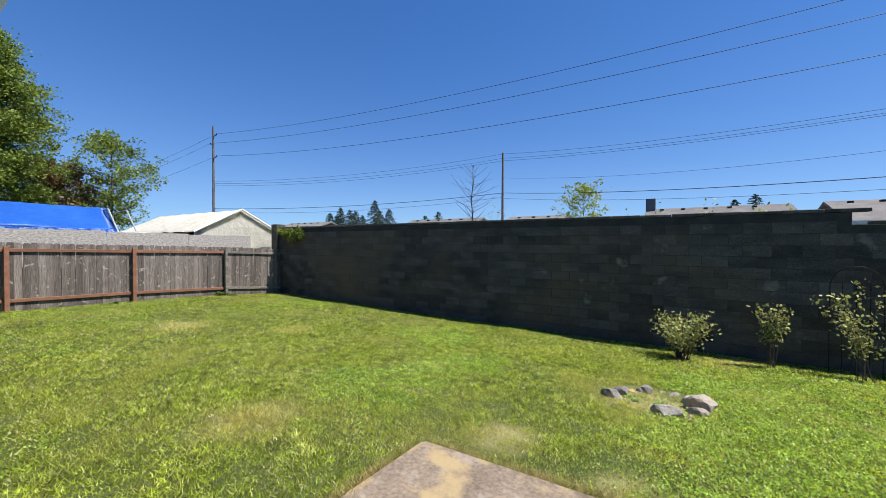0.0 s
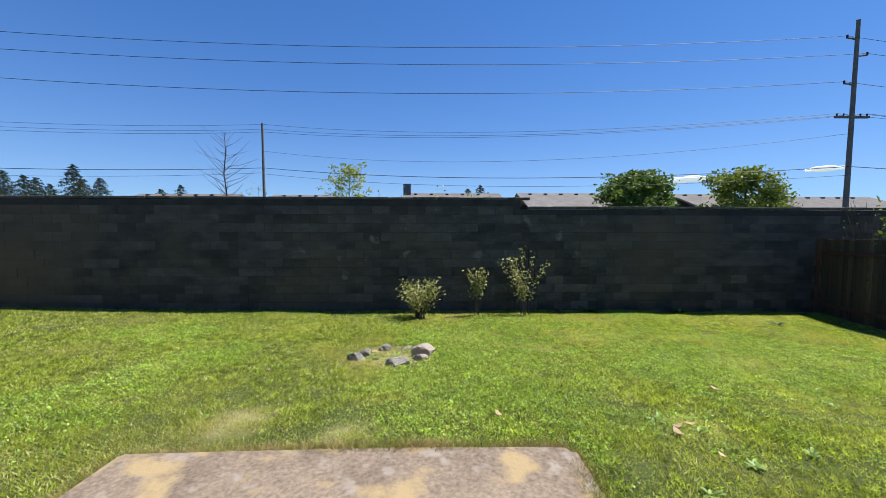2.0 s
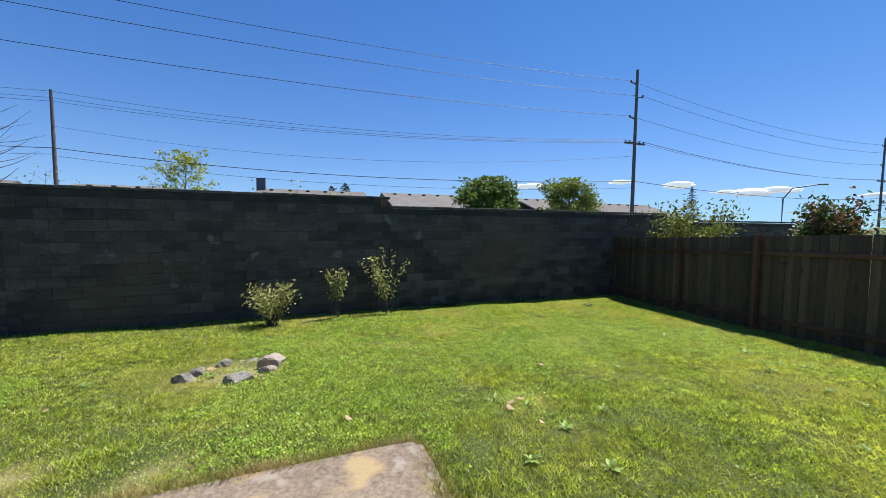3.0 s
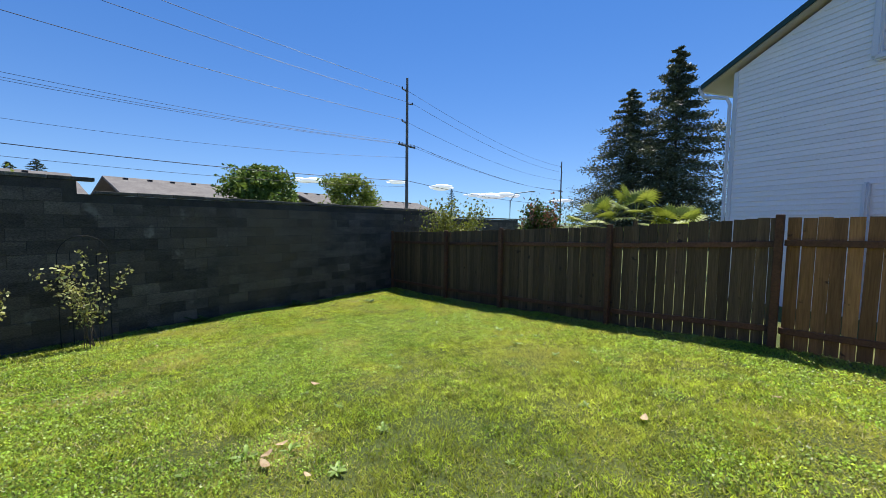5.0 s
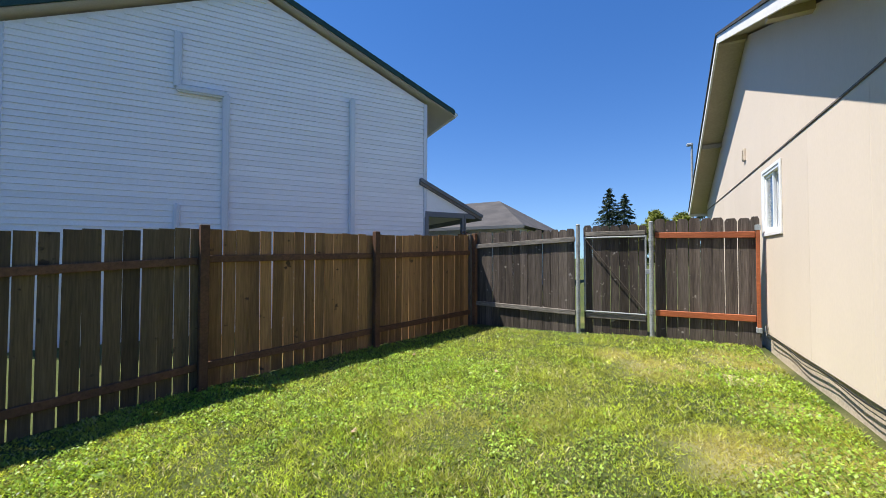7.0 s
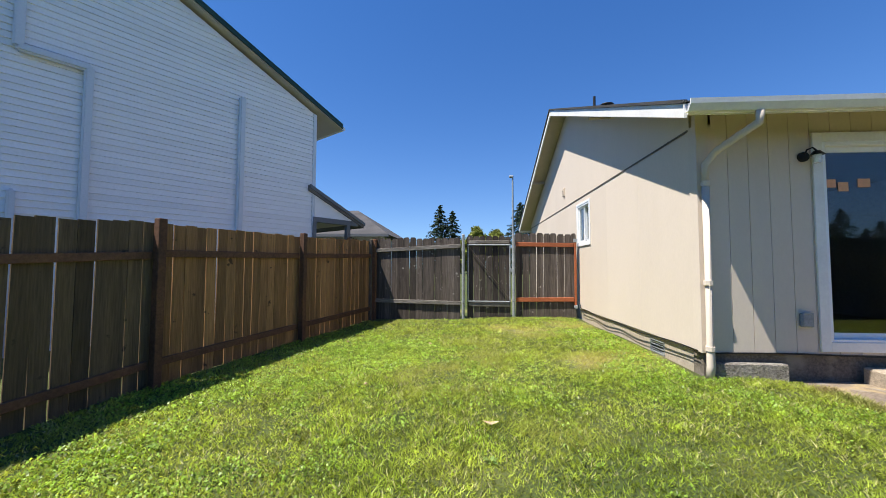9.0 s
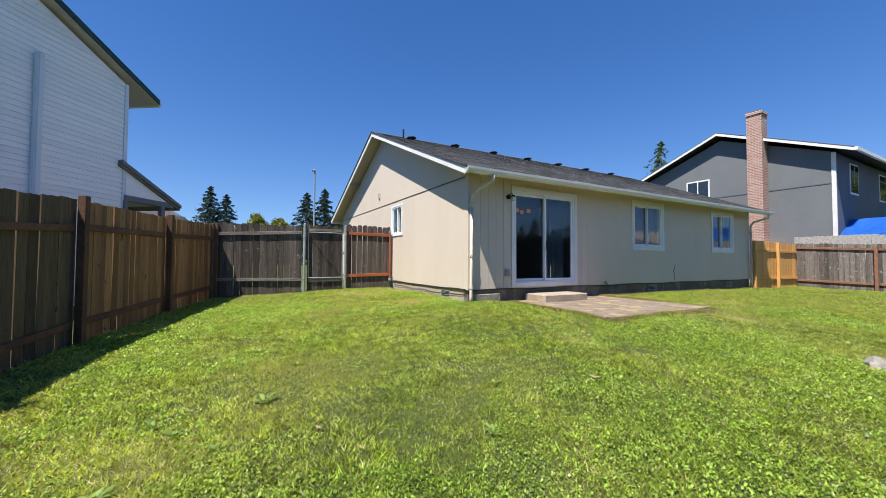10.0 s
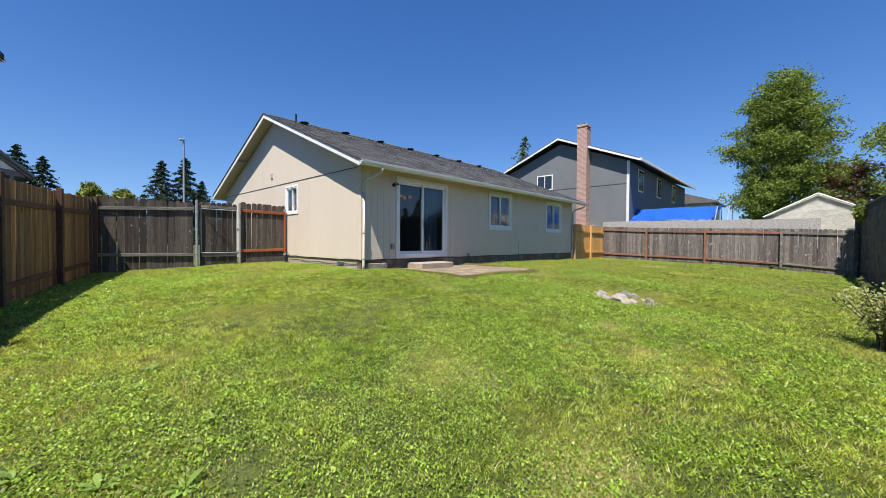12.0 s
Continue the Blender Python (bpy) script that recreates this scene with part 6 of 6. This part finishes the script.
for i, (x, y) in enumerate(spots):
    if not (PATIO[0] - .1 < x < PATIO[1] + .15 and y < PATIO[3] + .15):
        rosette(x, y, rn.uniform(.04, .08) if i > 12 else rn.uniform(.07, .11), rn.randint(6, 10), 300 + i, M_WEED)
for i, (x, y, s_) in enumerate(((2.15, 9.68, .24), (2.3, 9.62, .18), (4.42, 9.68, .26), (4.6, 9.66, .2), (1.4, 9.6, .15), (-14.9, 9.2, .2), (-15.9, 7.1, .3), (-15.85, 7.5, .25), (-15.9, 4.2, .2), (5.9, 8.3, .2))):
    rosette(x, y, s_, 11, 400 + i, L_DARK, "dark leafy weed at the foot of the wall")
M_LEAF = mat("dry_leaf", (.38, .29, .17), (.30, .20, .11), .7, 20, 60, .2, rand=.3)
for i in range(34):
    x, y = (rn.uniform(-6, 5.6), rn.uniform(1.0, 9.0)) if i > 8 else ((2.92, -1.63), (4.3, -2.0), (2.2, 1.1), (-1.23, 3.24), (.17, 3.06), (.3, 3.1), (.1, 2.95), (3.4, .2), (1.2, 4.0))[i]
    if PATIO[0] < x < PATIO[1] and y < PATIO[3]:
        continue
    bm = bmesh.new()
    L_ = rn.uniform(.018, .032) if i > 8 else rn.uniform(.03, .05)
    vs = [bm.verts.new((L_ * math.cos(a) * (1 + .3 * math.cos(2 * a)), L_ * .55 * math.sin(a), .35 * L_ * math.cos(a) ** 2)) for a in np.linspace(0, 6.28, 9)[:-1]]
    c = bm.verts.new((0, 0, 0))
    for a, b in zip(vs, vs[1:] + vs[:1]):
        bm.faces.new((c, a, b))
    single("dry_leaf", bm, M_LEAF, "curled tan dry leaf lying on the grass", "leaf", (x, y, gz(x, y) + .035), rn.uniform(0, 360), group="dry leaves")

# ragged dry fringe of turf round the patio
r = np.random.default_rng(17)
ex, ey = [], []
for (x0, y0), (x1, y1), n in (((PATIO[0], PATIO[3]), (PATIO[1], PATIO[3]), 11000), ((PATIO[1], .3), (PATIO[1], PATIO[3]), 6000), ((PATIO[0], .1), (PATIO[0], PATIO[3]), 6000), ((-11.9, .08), (-4, .08), 5000)):
    t_ = r.random(n)
    ex.append(x0 + (x1 - x0) * t_ + r.normal(0, .035, n) * (y1 != y0))
    ey.append(y0 + (y1 - y0) * t_ + np.abs(r.normal(0, .05, n)) * (y1 == y0))
ex, ey = np.concatenate(ex), np.concatenate(ey)
n = len(ex)
h_, a_, b_ = .03 + .05 * r.random(n), r.uniform(0, 6.28, n), r.uniform(0, 6.28, n)
z_ = gz_arr(ex, ey)
v = np.zeros((n, 3, 3), np.float32)
v[:, 0] = np.stack([ex - .004 * np.cos(a_), ey - .004 * np.sin(a_), z_], -1)
v[:, 1] = np.stack([ex + .004 * np.cos(a_), ey + .004 * np.sin(a_), z_], -1)
v[:, 2] = np.stack([ex + h_ * .8 * np.cos(b_), ey + h_ * .8 * np.sin(b_), z_ + h_], -1)
M_STRAW = mat("dry_straw_grass", (.36, .28, .13), (.25, .28, .06), .8, 3, 9, 0, island=.4, transl=.2)
tagged(new("dry_grass", raw("dry_grass", v.reshape(-1, 3), np.arange(n * 3).reshape(-1, 3), M_STRAW)), "dry straw-coloured grass fringe round the patio edge", "grass", kind="stuff")

# ---------------- distant clouds ----------------
M_CLOUD = mat("cloud_white_glow", (.95, .95, .96), (.9, .9, .92), 1.0, .01, .05, 0, amount=.03)
# Faint blue-white emission brightens the clouds beyond what the sun gives.
M_CLOUD.node_tree.nodes["Principled BSDF"].inputs["Emission Color"].default_value = (.8, .87, 1, 1)
M_CLOUD.node_tree.nodes["Principled BSDF"].inputs["Emission Strength"].default_value = .35


def cloud(x, y, z, w, h, seed):
    rn = random.Random(seed)
    bm = bmesh.new()
    for k in range(16):
        u = rn.uniform(-1, 1)
        rr_ = h * rn.uniform(.25, .6) * (1 - .6 * abs(u))
        bmesh.ops.create_icosphere(bm, subdivisions=2, radius=1, matrix=Matrix.Translation((u * w / 2, rn.uniform(-.2, .2) * w, rn.uniform(-.1, .25) * h)) @ Matrix.Diagonal((rr_ * 3.2, rr_ * 2, rr_ * .7, 1)))
    ang_ = math.degrees(math.atan2(y, x)) - 90
    single("backdrop", bm, M_CLOUD, "small flat white cloud low in the sky", "cloud", (x, y, z), ang_, kind="structure", smooth=True)


for k, (px_, zz, w, h) in enumerate(((930, 330, 52, 11), (1095, 322, 36, 8), (1195, 326, 34, 13), (1330, 337, 130, 16), (1560, 338, 60, 10))):
    u_ = (px_ - 784) / 662
    fw, rt = Vector((.3635, .9316)), Vector((.9316, -.3635))
    d_ = fw + rt * u_
    cloud(d_.x * 900, d_.y * 900, (399 - zz) / 662 * 900, w / 662 * 900, h / 662 * 900, 500 + k)

# ---------------- single blocks and shingles, last ----------------
for m in WALL_BLOCKS:
    piece("block", block_me, wall, m)
for m in SHINGLES:
    piece("shingle", sh_me, house, m)
